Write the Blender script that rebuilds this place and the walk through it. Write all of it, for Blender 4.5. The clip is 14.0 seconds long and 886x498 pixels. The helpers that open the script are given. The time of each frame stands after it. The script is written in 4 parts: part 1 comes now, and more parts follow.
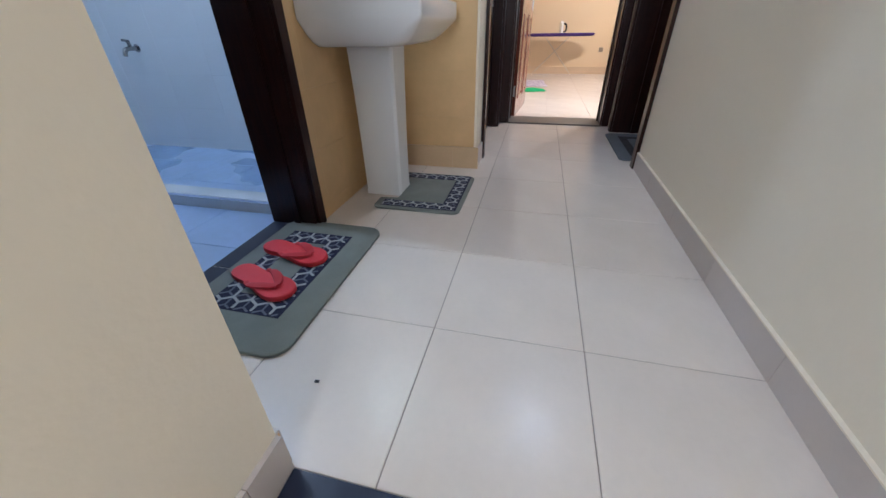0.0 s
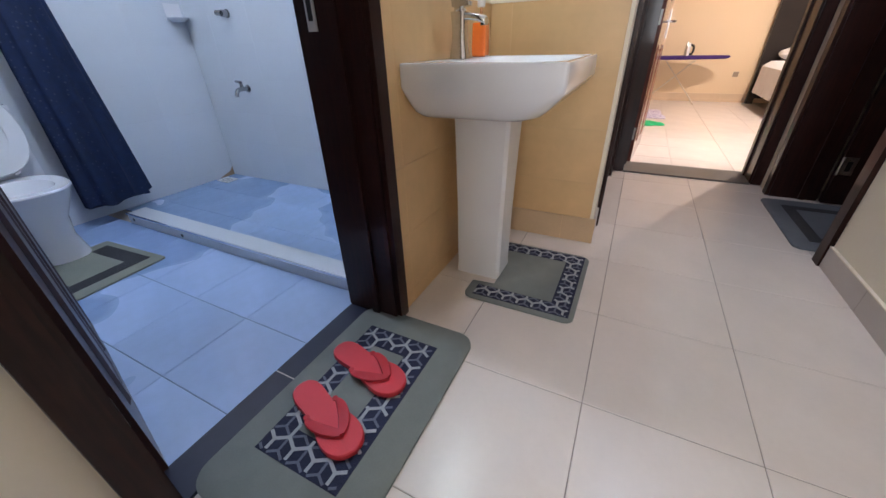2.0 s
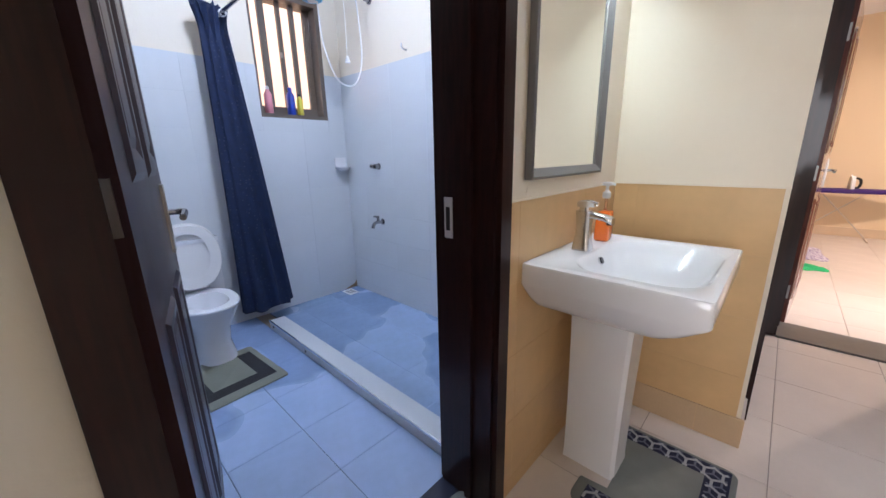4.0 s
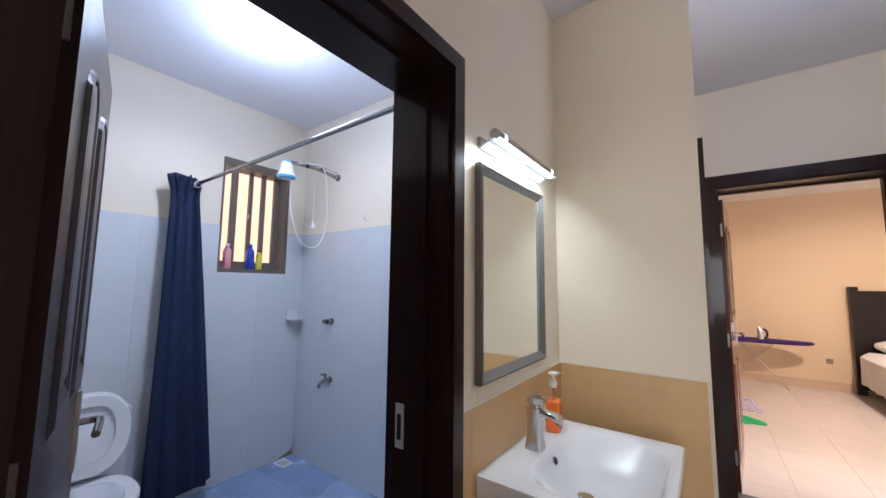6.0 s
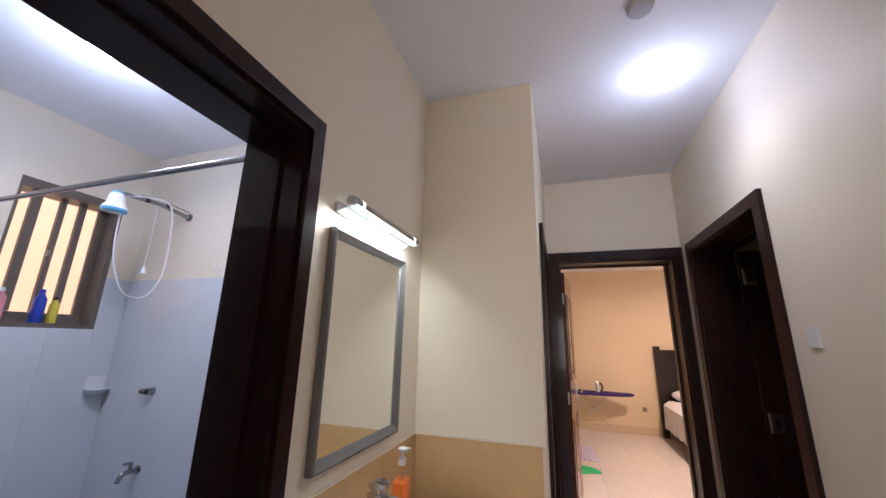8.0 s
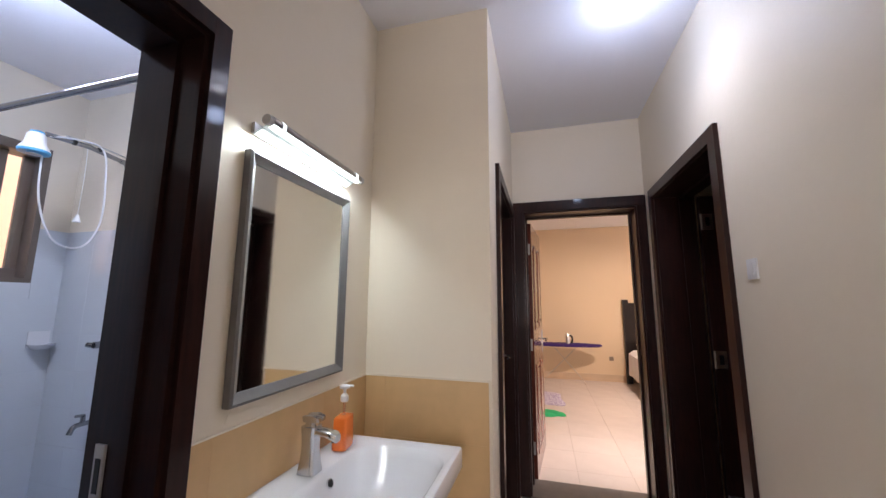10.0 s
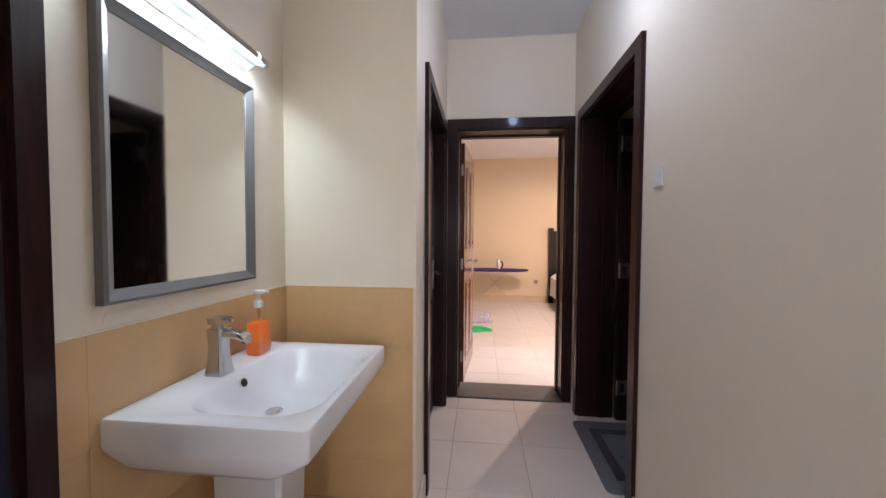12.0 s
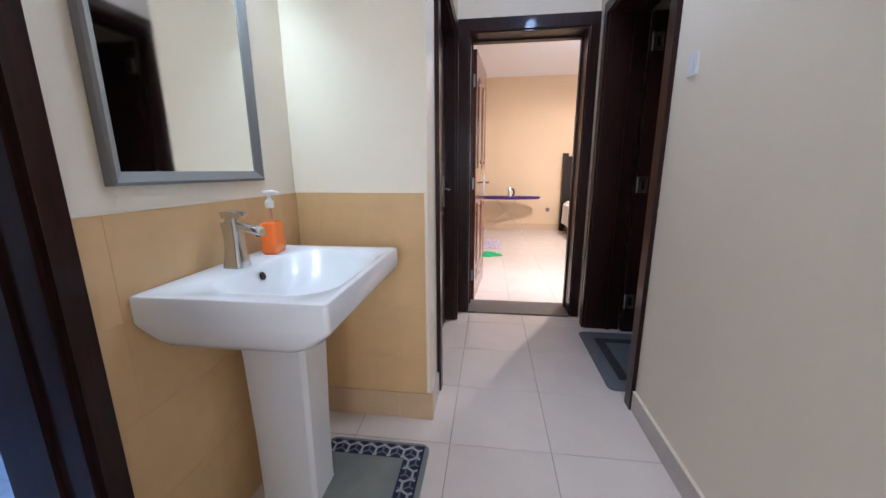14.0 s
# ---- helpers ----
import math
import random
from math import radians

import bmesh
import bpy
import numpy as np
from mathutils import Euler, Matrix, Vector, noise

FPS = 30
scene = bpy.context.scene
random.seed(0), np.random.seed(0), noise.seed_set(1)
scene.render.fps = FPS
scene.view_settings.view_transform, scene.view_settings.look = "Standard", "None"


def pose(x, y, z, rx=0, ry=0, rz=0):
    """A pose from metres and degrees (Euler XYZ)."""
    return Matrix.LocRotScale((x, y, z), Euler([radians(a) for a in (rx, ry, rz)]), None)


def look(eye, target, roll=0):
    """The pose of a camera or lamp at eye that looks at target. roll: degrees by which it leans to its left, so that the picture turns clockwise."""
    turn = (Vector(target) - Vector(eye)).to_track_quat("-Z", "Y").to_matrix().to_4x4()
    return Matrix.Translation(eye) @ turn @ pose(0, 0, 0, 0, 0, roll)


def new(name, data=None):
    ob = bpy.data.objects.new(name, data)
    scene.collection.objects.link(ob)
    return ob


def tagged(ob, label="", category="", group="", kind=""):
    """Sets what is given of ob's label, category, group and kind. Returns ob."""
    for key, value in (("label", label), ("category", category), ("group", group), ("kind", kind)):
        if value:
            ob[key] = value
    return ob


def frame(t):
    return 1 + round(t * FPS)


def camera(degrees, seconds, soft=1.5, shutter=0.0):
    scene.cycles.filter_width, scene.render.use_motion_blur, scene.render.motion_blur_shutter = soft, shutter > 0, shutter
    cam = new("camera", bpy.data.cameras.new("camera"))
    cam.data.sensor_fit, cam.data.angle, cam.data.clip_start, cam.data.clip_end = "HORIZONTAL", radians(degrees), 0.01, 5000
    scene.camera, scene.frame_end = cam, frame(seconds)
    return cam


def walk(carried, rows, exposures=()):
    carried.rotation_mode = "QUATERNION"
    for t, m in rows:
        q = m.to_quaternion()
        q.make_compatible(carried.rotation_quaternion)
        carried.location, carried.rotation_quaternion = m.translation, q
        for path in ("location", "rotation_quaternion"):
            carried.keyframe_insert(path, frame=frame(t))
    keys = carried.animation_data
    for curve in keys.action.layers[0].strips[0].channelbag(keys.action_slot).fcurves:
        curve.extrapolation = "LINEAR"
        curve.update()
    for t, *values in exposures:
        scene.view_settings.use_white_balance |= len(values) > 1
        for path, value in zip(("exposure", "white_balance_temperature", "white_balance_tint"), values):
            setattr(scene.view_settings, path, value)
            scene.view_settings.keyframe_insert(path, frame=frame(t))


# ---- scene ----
cam = camera(102.1, 14.0)
PATH = [
    (0, (0.963, -0.324, 0.803), (0.549, 1.329, -0.244), -1.0),
    (0.5, (0.902, -0.199, 0.816), (0.401, 1.429, -0.232), -1.0),
    (1, (0.815, -0.077, 0.856), (0.238, 1.533, -0.181), -1.0),
    (1.5, (0.741, 0.014, 0.905), (0.07, 1.599, -0.115), -1.4),
    (2, (0.691, 0.108, 0.964), (-0.105, 1.652, -0.028), -1.7),
    (2.5, (0.638, 0.165, 1.018), (-0.315, 1.661, 0.095), -1.5),
    (3, (0.61, 0.174, 1.083), (-0.509, 1.608, 0.251), -1.8),
    (3.5, (0.598, 0.181, 1.175), (-0.639, 1.595, 0.487), -1.4),
    (3.7, (0.591, 0.182, 1.212), (-0.698, 1.583, 0.599), -1.4),
    (5.8, (0.613, 0.16, 1.476), (-0.681, 1.679, 1.608), 0.5),
    (6, (0.613, 0.159, 1.504), (-0.561, 1.767, 1.7), 0.6),
    (6.5, (0.627, 0.164, 1.546), (-0.337, 1.881, 1.897), 1.1),
    (7, (0.651, 0.186, 1.569), (-0.158, 1.962, 2.007), 1.3),
    (7.5, (0.677, 0.202, 1.571), (0.021, 2.025, 2.069), 1.5),
    (10, (0.842, 0.358, 1.47), (0.314, 2.265, 1.763), 0.3),
    (10.5, (0.869, 0.383, 1.445), (0.449, 2.327, 1.656), 0.4),
    (11, (0.885, 0.404, 1.417), (0.561, 2.373, 1.54), 0.4),
    (11.5, (0.896, 0.42, 1.381), (0.644, 2.404, 1.407), 0.4),
    (12, (0.895, 0.431, 1.35), (0.691, 2.42, 1.28), 0.3),
    (12.5, (0.891, 0.442, 1.314), (0.706, 2.426, 1.144), 0.2),
    (13, (0.888, 0.447, 1.28), (0.697, 2.419, 1.013), 0.0),
    (13.5, (0.885, 0.446, 1.244), (0.668, 2.403, 0.893), -0.1),
    (14, (0.885, 0.444, 1.216), (0.632, 2.381, 0.787), -0.3),
]
EXPOSURES = [(0.0, 1.02, 5350, 7), (1.5, 1.12, 5800, 12), (3.5, 1.16, 6000, 16), (6.5, 0.65, 6200, 20), (7.5, 0.52, 6450, 23), (11.0, 0.76, 6150, 20), (12.5, 0.88, 5800, 18), (14.0, 1.18, 5400, 14)]
walk(cam, [(t, look(eye, target, roll)) for t, eye, target, roll in PATH], EXPOSURES)

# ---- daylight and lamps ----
LAMP_HALL, LAMP_BATH, LAMP_BED, LAMP_TUBE, FILL_ROOM, DAY_BED = 20.0, 6.6, 44.0, 3.2, 20.0, 6.0
world = bpy.data.worlds.new("world")
scene.world = world
world.use_nodes = True
wn = world.node_tree
sky = wn.nodes.new("ShaderNodeTexSky")
sky.sky_type, sky.sun_disc, sky.sun_elevation, sky.sun_rotation = "NISHITA", False, radians(40), radians(100)
wn.links.new(sky.outputs[0], wn.nodes["Background"].inputs[0])
wn.nodes["Background"].inputs[1].default_value = 0.12
sun = new("sun", bpy.data.lights.new("sun", "SUN"))
sun.data.energy, sun.data.angle, sun.data.color = 3.0, radians(0.5), (1, 0.95, 0.88)
sun.matrix_world = look((-6, 2, 6), (0, 2, 0))


def lamp(name, kind, energy, color, m, size=0.05, size_y=None):
    d = bpy.data.lights.new(name, kind)
    d.energy, d.color = energy, color
    if kind == "AREA":
        d.shape, d.size, d.size_y = "RECTANGLE", size, size_y or size
    else:
        d.shadow_soft_size = size
    ob = new(name, d)
    ob.matrix_world = m
    return ob


# ---- materials ----
def mat(name, color, rough=0.5, metal=0.0, var=0.06, scale=6.0, fine=90.0, bump=0.0, bscale=120.0, coat=0.0, piece=0.0, emit=None, trans=0.0, ior=1.45, rvar=1.0, wave=None, spec=0.5):
    m = bpy.data.materials.new(name)
    m.use_nodes = True
    t = m.node_tree
    N, L = t.nodes, t.links
    b = N["Principled BSDF"]
    b.inputs["Roughness"].default_value, b.inputs["Metallic"].default_value = rough, metal
    b.inputs["Coat Weight"].default_value, b.inputs["Coat Roughness"].default_value = coat, 0.08
    b.inputs["Transmission Weight"].default_value, b.inputs["IOR"].default_value = trans, ior
    b.inputs["Specular IOR Level"].default_value = spec
    tc = N.new("ShaderNodeTexCoord")
    n1, n2 = N.new("ShaderNodeTexNoise"), N.new("ShaderNodeTexNoise")
    n1.inputs["Scale"].default_value, n2.inputs["Scale"].default_value = scale, fine
    n1.inputs["Detail"].default_value, n2.inputs["Detail"].default_value = 4, 3
    for n in (n1, n2):
        L.new(tc.outputs["Object"], n.inputs["Vector"])
    add = N.new("ShaderNodeMath")
    add.operation = "MULTIPLY_ADD"
    L.new(n2.outputs[0], add.inputs[0])
    add.inputs[1].default_value = 0.4
    L.new(n1.outputs[0], add.inputs[2])
    val = add.outputs[0]
    mr = N.new("ShaderNodeMapRange")
    mr.inputs["From Min"].default_value, mr.inputs["From Max"].default_value = 0.35, 1.05
    mr.inputs["To Min"].default_value, mr.inputs["To Max"].default_value = 1 - var, 1 + var
    L.new(val, mr.inputs["Value"])
    val = mr.outputs[0]
    if piece:
        oi = N.new("ShaderNodeObjectInfo")
        pr = N.new("ShaderNodeMapRange")
        pr.inputs["To Min"].default_value, pr.inputs["To Max"].default_value = 1 - piece, 1 + piece
        L.new(oi.outputs["Random"], pr.inputs["Value"])
        mu = N.new("ShaderNodeMath")
        mu.operation = "MULTIPLY"
        L.new(val, mu.inputs[0])
        L.new(pr.outputs[0], mu.inputs[1])
        val = mu.outputs[0]
    vm = N.new("ShaderNodeVectorMath")
    vm.operation = "SCALE"
    vm.inputs[0].default_value = color
    L.new(val, vm.inputs["Scale"])
    out = vm.outputs[0]
    if wave:
        w = N.new("ShaderNodeTexNoise")
        mp = N.new("ShaderNodeMapping")
        mp.inputs["Scale"].default_value = wave[0]
        L.new(tc.outputs["Object"], mp.inputs[0])
        L.new(mp.outputs[0], w.inputs["Vector"])
        w.inputs["Detail"].default_value = 5
        rp = N.new("ShaderNodeMapRange")
        rp.inputs["From Min"].default_value, rp.inputs["From Max"].default_value = 0.42, 0.62
        L.new(w.outputs[0], rp.inputs["Value"])
        mx = N.new("ShaderNodeMix")
        mx.data_type = "RGBA"
        L.new(rp.outputs[0], mx.inputs["Factor"])
        L.new(out, mx.inputs["A"])
        mx.inputs["B"].default_value = (*wave[1], 1)
        out = mx.outputs["Result"]
    L.new(out, b.inputs["Base Color"])
    r2 = N.new("ShaderNodeMapRange")
    r2.inputs["To Min"].default_value, r2.inputs["To Max"].default_value = max(rough - 0.06 * rvar, 0.02), min(rough + 0.08 * rvar, 1)
    L.new(n1.outputs[0], r2.inputs["Value"])
    L.new(r2.outputs[0], b.inputs["Roughness"])
    if bump:
        n3, bp = N.new("ShaderNodeTexNoise"), N.new("ShaderNodeBump")
        n3.inputs["Scale"].default_value = bscale
        L.new(tc.outputs["Object"], n3.inputs["Vector"])
        bp.inputs["Strength"].default_value, bp.inputs["Distance"].default_value = bump, 0.004
        L.new(n3.outputs[0], bp.inputs["Height"])
        L.new(bp.outputs[0], b.inputs["Normal"])
    if emit:
        b.inputs["Emission Color"].default_value, b.inputs["Emission Strength"].default_value = (*emit[0], 1), emit[1]
    return m


PAINT = mat("cream_paint", (0.83, 0.75, 0.62), 0.50, var=0.02, scale=1.5, fine=30, bump=0.12, bscale=70)
PAINT_BED = mat("peach_paint", (0.82, 0.645, 0.43), 0.6, var=0.02, scale=1.5, bump=0.1, bscale=70)
CEIL = mat("ceiling_paint", (0.86, 0.865, 0.91), 0.75, var=0.02, scale=1.2, bump=0.08, bscale=60)
TAN = mat("tan_tile", (0.66, 0.435, 0.215), 0.32, var=0.10, scale=4, fine=22, piece=0.01)
SKIRTBED = mat("peach_skirting_tile", (0.70, 0.53, 0.36), 0.35, var=0.06, scale=5)
TANSK = mat("tan_skirting_tile", (0.58, 0.41, 0.25), 0.3, var=0.1, scale=5)
FLOOR = mat("cream_floor_tile", (0.71, 0.632, 0.57), 0.26, var=0.05, scale=5, fine=60, piece=0.02, rvar=0.3)
GROUTBED = mat("bedroom_floor_grout", (0.50, 0.42, 0.35), 0.9, var=0.1)
GROUT = mat("floor_grout", (0.31, 0.265, 0.23), 0.9, var=0.2)
GROUTW = mat("wall_grout", (0.66, 0.45, 0.24), 0.8, var=0.1)
GROUTB = mat("bath_grout", (0.60, 0.64, 0.69), 0.9, var=0.1)
GROUTF = mat("bath_floor_grout", (0.13, 0.17, 0.26), 0.9, var=0.2)
SKIRT = mat("cream_skirting_tile", (0.56, 0.50, 0.47), 0.3, var=0.04, scale=5)
WOOD = mat("dark_mahogany", (0.020, 0.008, 0.007), 0.33, var=0.3, scale=3, fine=40, coat=0.25, spec=0.15, wave=((14, 14, 1.2), (0.028, 0.010, 0.008)))
WOODG = mat("glossy_mahogany", (0.040, 0.018, 0.018), 0.34, var=0.3, scale=3, fine=40, coat=0.22, spec=0.3, wave=((14, 14, 1.2), (0.036, 0.014, 0.012)))
WOODR = mat("red_mahogany", (0.10, 0.025, 0.018), 0.2, var=0.3, scale=3, fine=40, coat=0.5, wave=((14, 14, 1.2), (0.15, 0.04, 0.025)))
WOODDK = mat("black_brown_wood", (0.012, 0.008, 0.008), 0.35, var=0.3)
SILL = mat("grey_stone_sill", (0.14, 0.13, 0.12), 0.4, var=0.2, scale=20, fine=200)
BLACKST = mat("black_marble_sill", (0.018, 0.022, 0.046), 0.3, var=0.12, scale=20, fine=150)
BTILE = mat("blue_white_wall_tile", (0.66, 0.692, 0.725), 0.15, var=0.03, scale=3, piece=0.012, coat=0.3)
BFLOOR = mat("blue_floor_tile", (0.36, 0.47, 0.70), 0.22, var=0.10, scale=5, fine=30, piece=0.03)
SFLOOR = mat("wet_blue_floor_tile", (0.31, 0.42, 0.62), 0.14, var=0.22, scale=3, fine=20, piece=0.03)
CERAMIC = mat("white_ceramic", (0.78, 0.785, 0.81), 0.08, var=0.01, coat=0.1)
CHROME = mat("chrome", (0.72, 0.72, 0.73), 0.12, metal=1.0, var=0.02)
DCHROME2 = mat("tap_chrome", (0.60, 0.60, 0.61), 0.18, metal=1.0, var=0.04)
DCHROME = mat("dull_chrome", (0.34, 0.34, 0.35), 0.2, metal=1.0, var=0.05)
STEEL = mat("brushed_steel", (0.45, 0.43, 0.41), 0.3, metal=1.0, var=0.06)
SILVER = mat("silver_frame_paint", (0.175, 0.17, 0.17), 0.38, metal=0.3, var=0.06)
MIRROR = mat("mirror_glass", (0.90, 0.92, 0.90), 0.0, metal=1.0, var=0.0)
WHITEP = mat("white_plastic", (0.78, 0.78, 0.78), 0.35, var=0.02)
BLUEP = mat("sky_blue_plastic", (0.10, 0.45, 0.75), 0.3, var=0.05)
ORANGE = mat("orange_soap", (0.95, 0.20, 0.03), 0.15, var=0.04, coat=0.4)
CLEARP = mat("clear_plastic", (0.9, 0.6, 0.45), 0.1, trans=0.8, var=0.02)
GREYMAT = mat("grey_bath_mat", (0.20, 0.215, 0.20), 0.95, var=0.12, scale=12, fine=200, bump=0.45, bscale=600)
DARKMAT = mat("charcoal_mat_band", (0.04, 0.04, 0.045), 0.95, var=0.2, bump=1.0, bscale=420)
BLUEMAT = mat("blue_grey_mat", (0.125, 0.135, 0.155), 0.95, var=0.12, scale=12, fine=200, bump=0.45, bscale=600)
OLIVE = mat("olive_bath_mat", (0.22, 0.23, 0.19), 0.95, var=0.12, bump=0.45, bscale=600)
PRINT = mat("navy_print", (0.02, 0.024, 0.055), 0.95, var=0.3, bump=0.8, bscale=300)
PRINTL = mat("pale_print_line", (0.40, 0.41, 0.43), 0.95, var=0.15, bump=0.8, bscale=300)
PRINTM = mat("grey_print_line", (0.14, 0.15, 0.20), 0.95, var=0.2, bump=0.8, bscale=300)
RED = mat("red_rubber", (0.62, 0.035, 0.05), 0.45, var=0.06, scale=20, bump=0.3, bscale=500)
REDDK = mat("red_strap_rubber", (0.46, 0.018, 0.03), 0.55, var=0.05)
NAVY = mat("navy_curtain_fabric", (0.009, 0.020, 0.064), 0.8, var=0.3, scale=30, fine=200)
def speckle(m, scale, color):
    """Adds small woven dots to a cloth."""
    N, L = m.node_tree.nodes, m.node_tree.links
    b = N["Principled BSDF"]
    tc, vo, mr, mx = N.new("ShaderNodeTexCoord"), N.new("ShaderNodeTexVoronoi"), N.new("ShaderNodeMapRange"), N.new("ShaderNodeMix")
    vo.inputs["Scale"].default_value, vo.inputs["Randomness"].default_value = scale, 0.55
    mr.inputs["From Min"].default_value, mr.inputs["From Max"].default_value = 0.20, 0.10
    mr.inputs["To Max"].default_value = 0.8
    mx.data_type = "RGBA"
    L.new(tc.outputs["Object"], vo.inputs["Vector"])
    L.new(vo.outputs["Distance"], mr.inputs["Value"])
    L.new(mr.outputs[0], mx.inputs["Factor"])
    L.new(b.inputs["Base Color"].links[0].from_socket, mx.inputs["A"])
    mx.inputs["B"].default_value = (*color, 1)
    L.new(mx.outputs["Result"], b.inputs["Base Color"])


speckle(NAVY, 34, (0.05, 0.062, 0.11))
def wet(m, scale, lo, bias, dark, x_edge):
    """Irregular wet patches in a floor's tiles, in the room's own coordinates: darker and shinier; more of them beyond x_edge."""
    N, L = m.node_tree.nodes, m.node_tree.links
    b = N["Principled BSDF"]
    geo, no, sp, edge, add, mr, mx, mr2 = (N.new("ShaderNode" + k) for k in ("NewGeometry", "TexNoise", "SeparateXYZ", "MapRange", "Math", "MapRange", "Mix", "MapRange"))
    no.inputs["Scale"].default_value, no.inputs["Detail"].default_value, no.inputs["Distortion"].default_value = scale, 2, 0.2
    L.new(geo.outputs["Position"], no.inputs["Vector"])
    L.new(geo.outputs["Position"], sp.inputs[0])
    edge.inputs["From Min"].default_value, edge.inputs["From Max"].default_value = x_edge + 0.3, x_edge - 0.3
    edge.inputs["To Min"].default_value, edge.inputs["To Max"].default_value = 0.0, bias
    L.new(sp.outputs["X"], edge.inputs["Value"])
    L.new(no.outputs[0], add.inputs[0])
    L.new(edge.outputs[0], add.inputs[1])
    mr.inputs["From Min"].default_value, mr.inputs["From Max"].default_value = lo, lo + 0.035
    L.new(add.outputs[0], mr.inputs["Value"])
    mx.data_type, mx.blend_type = "RGBA", "MULTIPLY"
    L.new(mr.outputs[0], mx.inputs["Factor"])
    L.new(b.inputs["Base Color"].links[0].from_socket, mx.inputs["A"])
    mx.inputs["B"].default_value = (*dark, 1)
    L.new(mx.outputs["Result"], b.inputs["Base Color"])
    mr2.inputs["To Min"].default_value, mr2.inputs["To Max"].default_value = 0.28, 0.09
    L.new(mr.outputs[0], mr2.inputs["Value"])
    L.new(mr2.outputs[0], b.inputs["Roughness"])


wet(SFLOOR, 1.5, 0.55, 0.14, (0.78, 0.82, 0.88), -1.5)
wet(BFLOOR, 1.4, 0.66, 0.30, (0.74, 0.78, 0.85), -1.35)
ALU = mat("brown_window_frame", (0.15, 0.12, 0.10), 0.4, var=0.08)
GLASS = mat("window_glass", (0.95, 0.9, 0.85), 0.02, trans=1.0, var=0.0)
# emission stands in for sunlight on the wall beyond the bathroom window
OUTSIDE = mat("self_lit_orange_render", (0.80, 0.60, 0.40), 0.8, var=0.08, scale=2, emit=((1.0, 0.72, 0.50), 0.7))
PURPLE = mat("purple_cloth", (0.05, 0.02, 0.16), 0.8, var=0.1)
SHEET = mat("white_bed_linen", (0.80, 0.78, 0.78), 0.85, var=0.03, bump=0.3, bscale=25)
GREEN = mat("green_cloth", (0.02, 0.42, 0.15), 0.8, var=0.1)
PAPER = mat("lilac_white_cloth", (0.66, 0.62, 0.70), 0.8, var=0.05, wave=((9, 9, 9), (0.25, 0.2, 0.38)))
BULB = mat("lit_bulb", (1, 1, 1), 0.5, emit=((0.85, 0.91, 1.0), 8.0))
BULBW = mat("warm_lit_bulb", (1, 1, 1), 0.5, emit=((1.0, 0.85, 0.7), 12.0))
TUBEM = mat("lit_tube", (1, 1, 1), 0.5, emit=((0.85, 1.0, 0.98), 2.2))
# weak emission stands in for the tube's light on the reflector
FROST = mat("glowing_frosted_strip", (0.42, 0.46, 0.46), 0.4, var=0.03, emit=((0.75, 1.0, 0.97), 0.15))
SATIN = mat("satin_steel", (0.62, 0.61, 0.60), 0.5, metal=0.4, var=0.05)
BLACK = mat("black_plastic", (0.01, 0.01, 0.01), 0.3, var=0.1)
BRASS = mat("old_brass", (0.45, 0.30, 0.18), 0.35, metal=1.0, var=0.1)
RUST = mat("damp_stain", (0.35, 0.24, 0.15), 0.8, var=0.3)
PINKP = mat("pink_plastic", (0.75, 0.30, 0.35), 0.3, var=0.05)
DBLUEP = mat("blue_bottle_plastic", (0.02, 0.06, 0.45), 0.3, var=0.05)
YELP = mat("yellow_label", (0.75, 0.65, 0.08), 0.4, var=0.05)


# ---- helpers ----
def part(name, bm, material, parent=None, label="", smooth=False, bevel=0.0, seg=2):
    if bevel:
        bmesh.ops.bevel(bm, geom=[e for e in bm.edges if e.is_manifold and e.calc_face_angle(0) > 0.6], offset=bevel, segments=seg, affect="EDGES", clamp_overlap=True)
    bmesh.ops.recalc_face_normals(bm, faces=bm.faces)
    me = bpy.data.meshes.new(name)
    bm.to_mesh(me)
    bm.free()
    me.materials.append(material)
    if smooth:
        me.shade_smooth()
        me.set_sharp_from_angle(angle=radians(40))
    ob = new(name, me)
    if parent is not None:
        ob.parent = parent
    if label:
        ob["label"] = label
    return ob


def thing(name, label, category, group="", at=(0, 0, 0), rz=0):
    ob = new(name)
    ob.empty_display_size = 0.1
    ob.matrix_basis = pose(*at, 0, 0, rz)
    return tagged(ob, label, category, group)


def struct(name, bm, material, label="", bevel=0.0, smooth=False):
    return tagged(part(name, bm, material, bevel=bevel, smooth=smooth), label, "", "", "structure")


def box(x0, y0, z0, x1, y1, z1, bm=None, m=None):
    bm = bm or bmesh.new()
    vs = [bm.verts.new((x, y, z)) for x in (x0, x1) for y in (y0, y1) for z in (z0, z1)]
    if m is not None:
        for v in vs:
            v.co = m @ v.co
    for f in ((0, 1, 3, 2), (4, 6, 7, 5), (0, 4, 5, 1), (2, 3, 7, 6), (0, 2, 6, 4), (1, 5, 7, 3)):
        bm.faces.new([vs[i] for i in f])
    return bm


def loft(rings, bm=None, cap0=True, cap1=True, closed=False):
    bm = bm or bmesh.new()
    rows = [[bm.verts.new(p) for p in r] for r in rings]
    n = len(rows[0])
    for a, b in zip(rows, rows[1:] + ([rows[0]] if closed else [])):
        for i in range(n):
            bm.faces.new((a[i], a[(i + 1) % n], b[(i + 1) % n], b[i]))
    if cap0 and not closed:
        bm.faces.new(rows[0][::-1])
    if cap1 and not closed:
        bm.faces.new(rows[-1])
    return bm


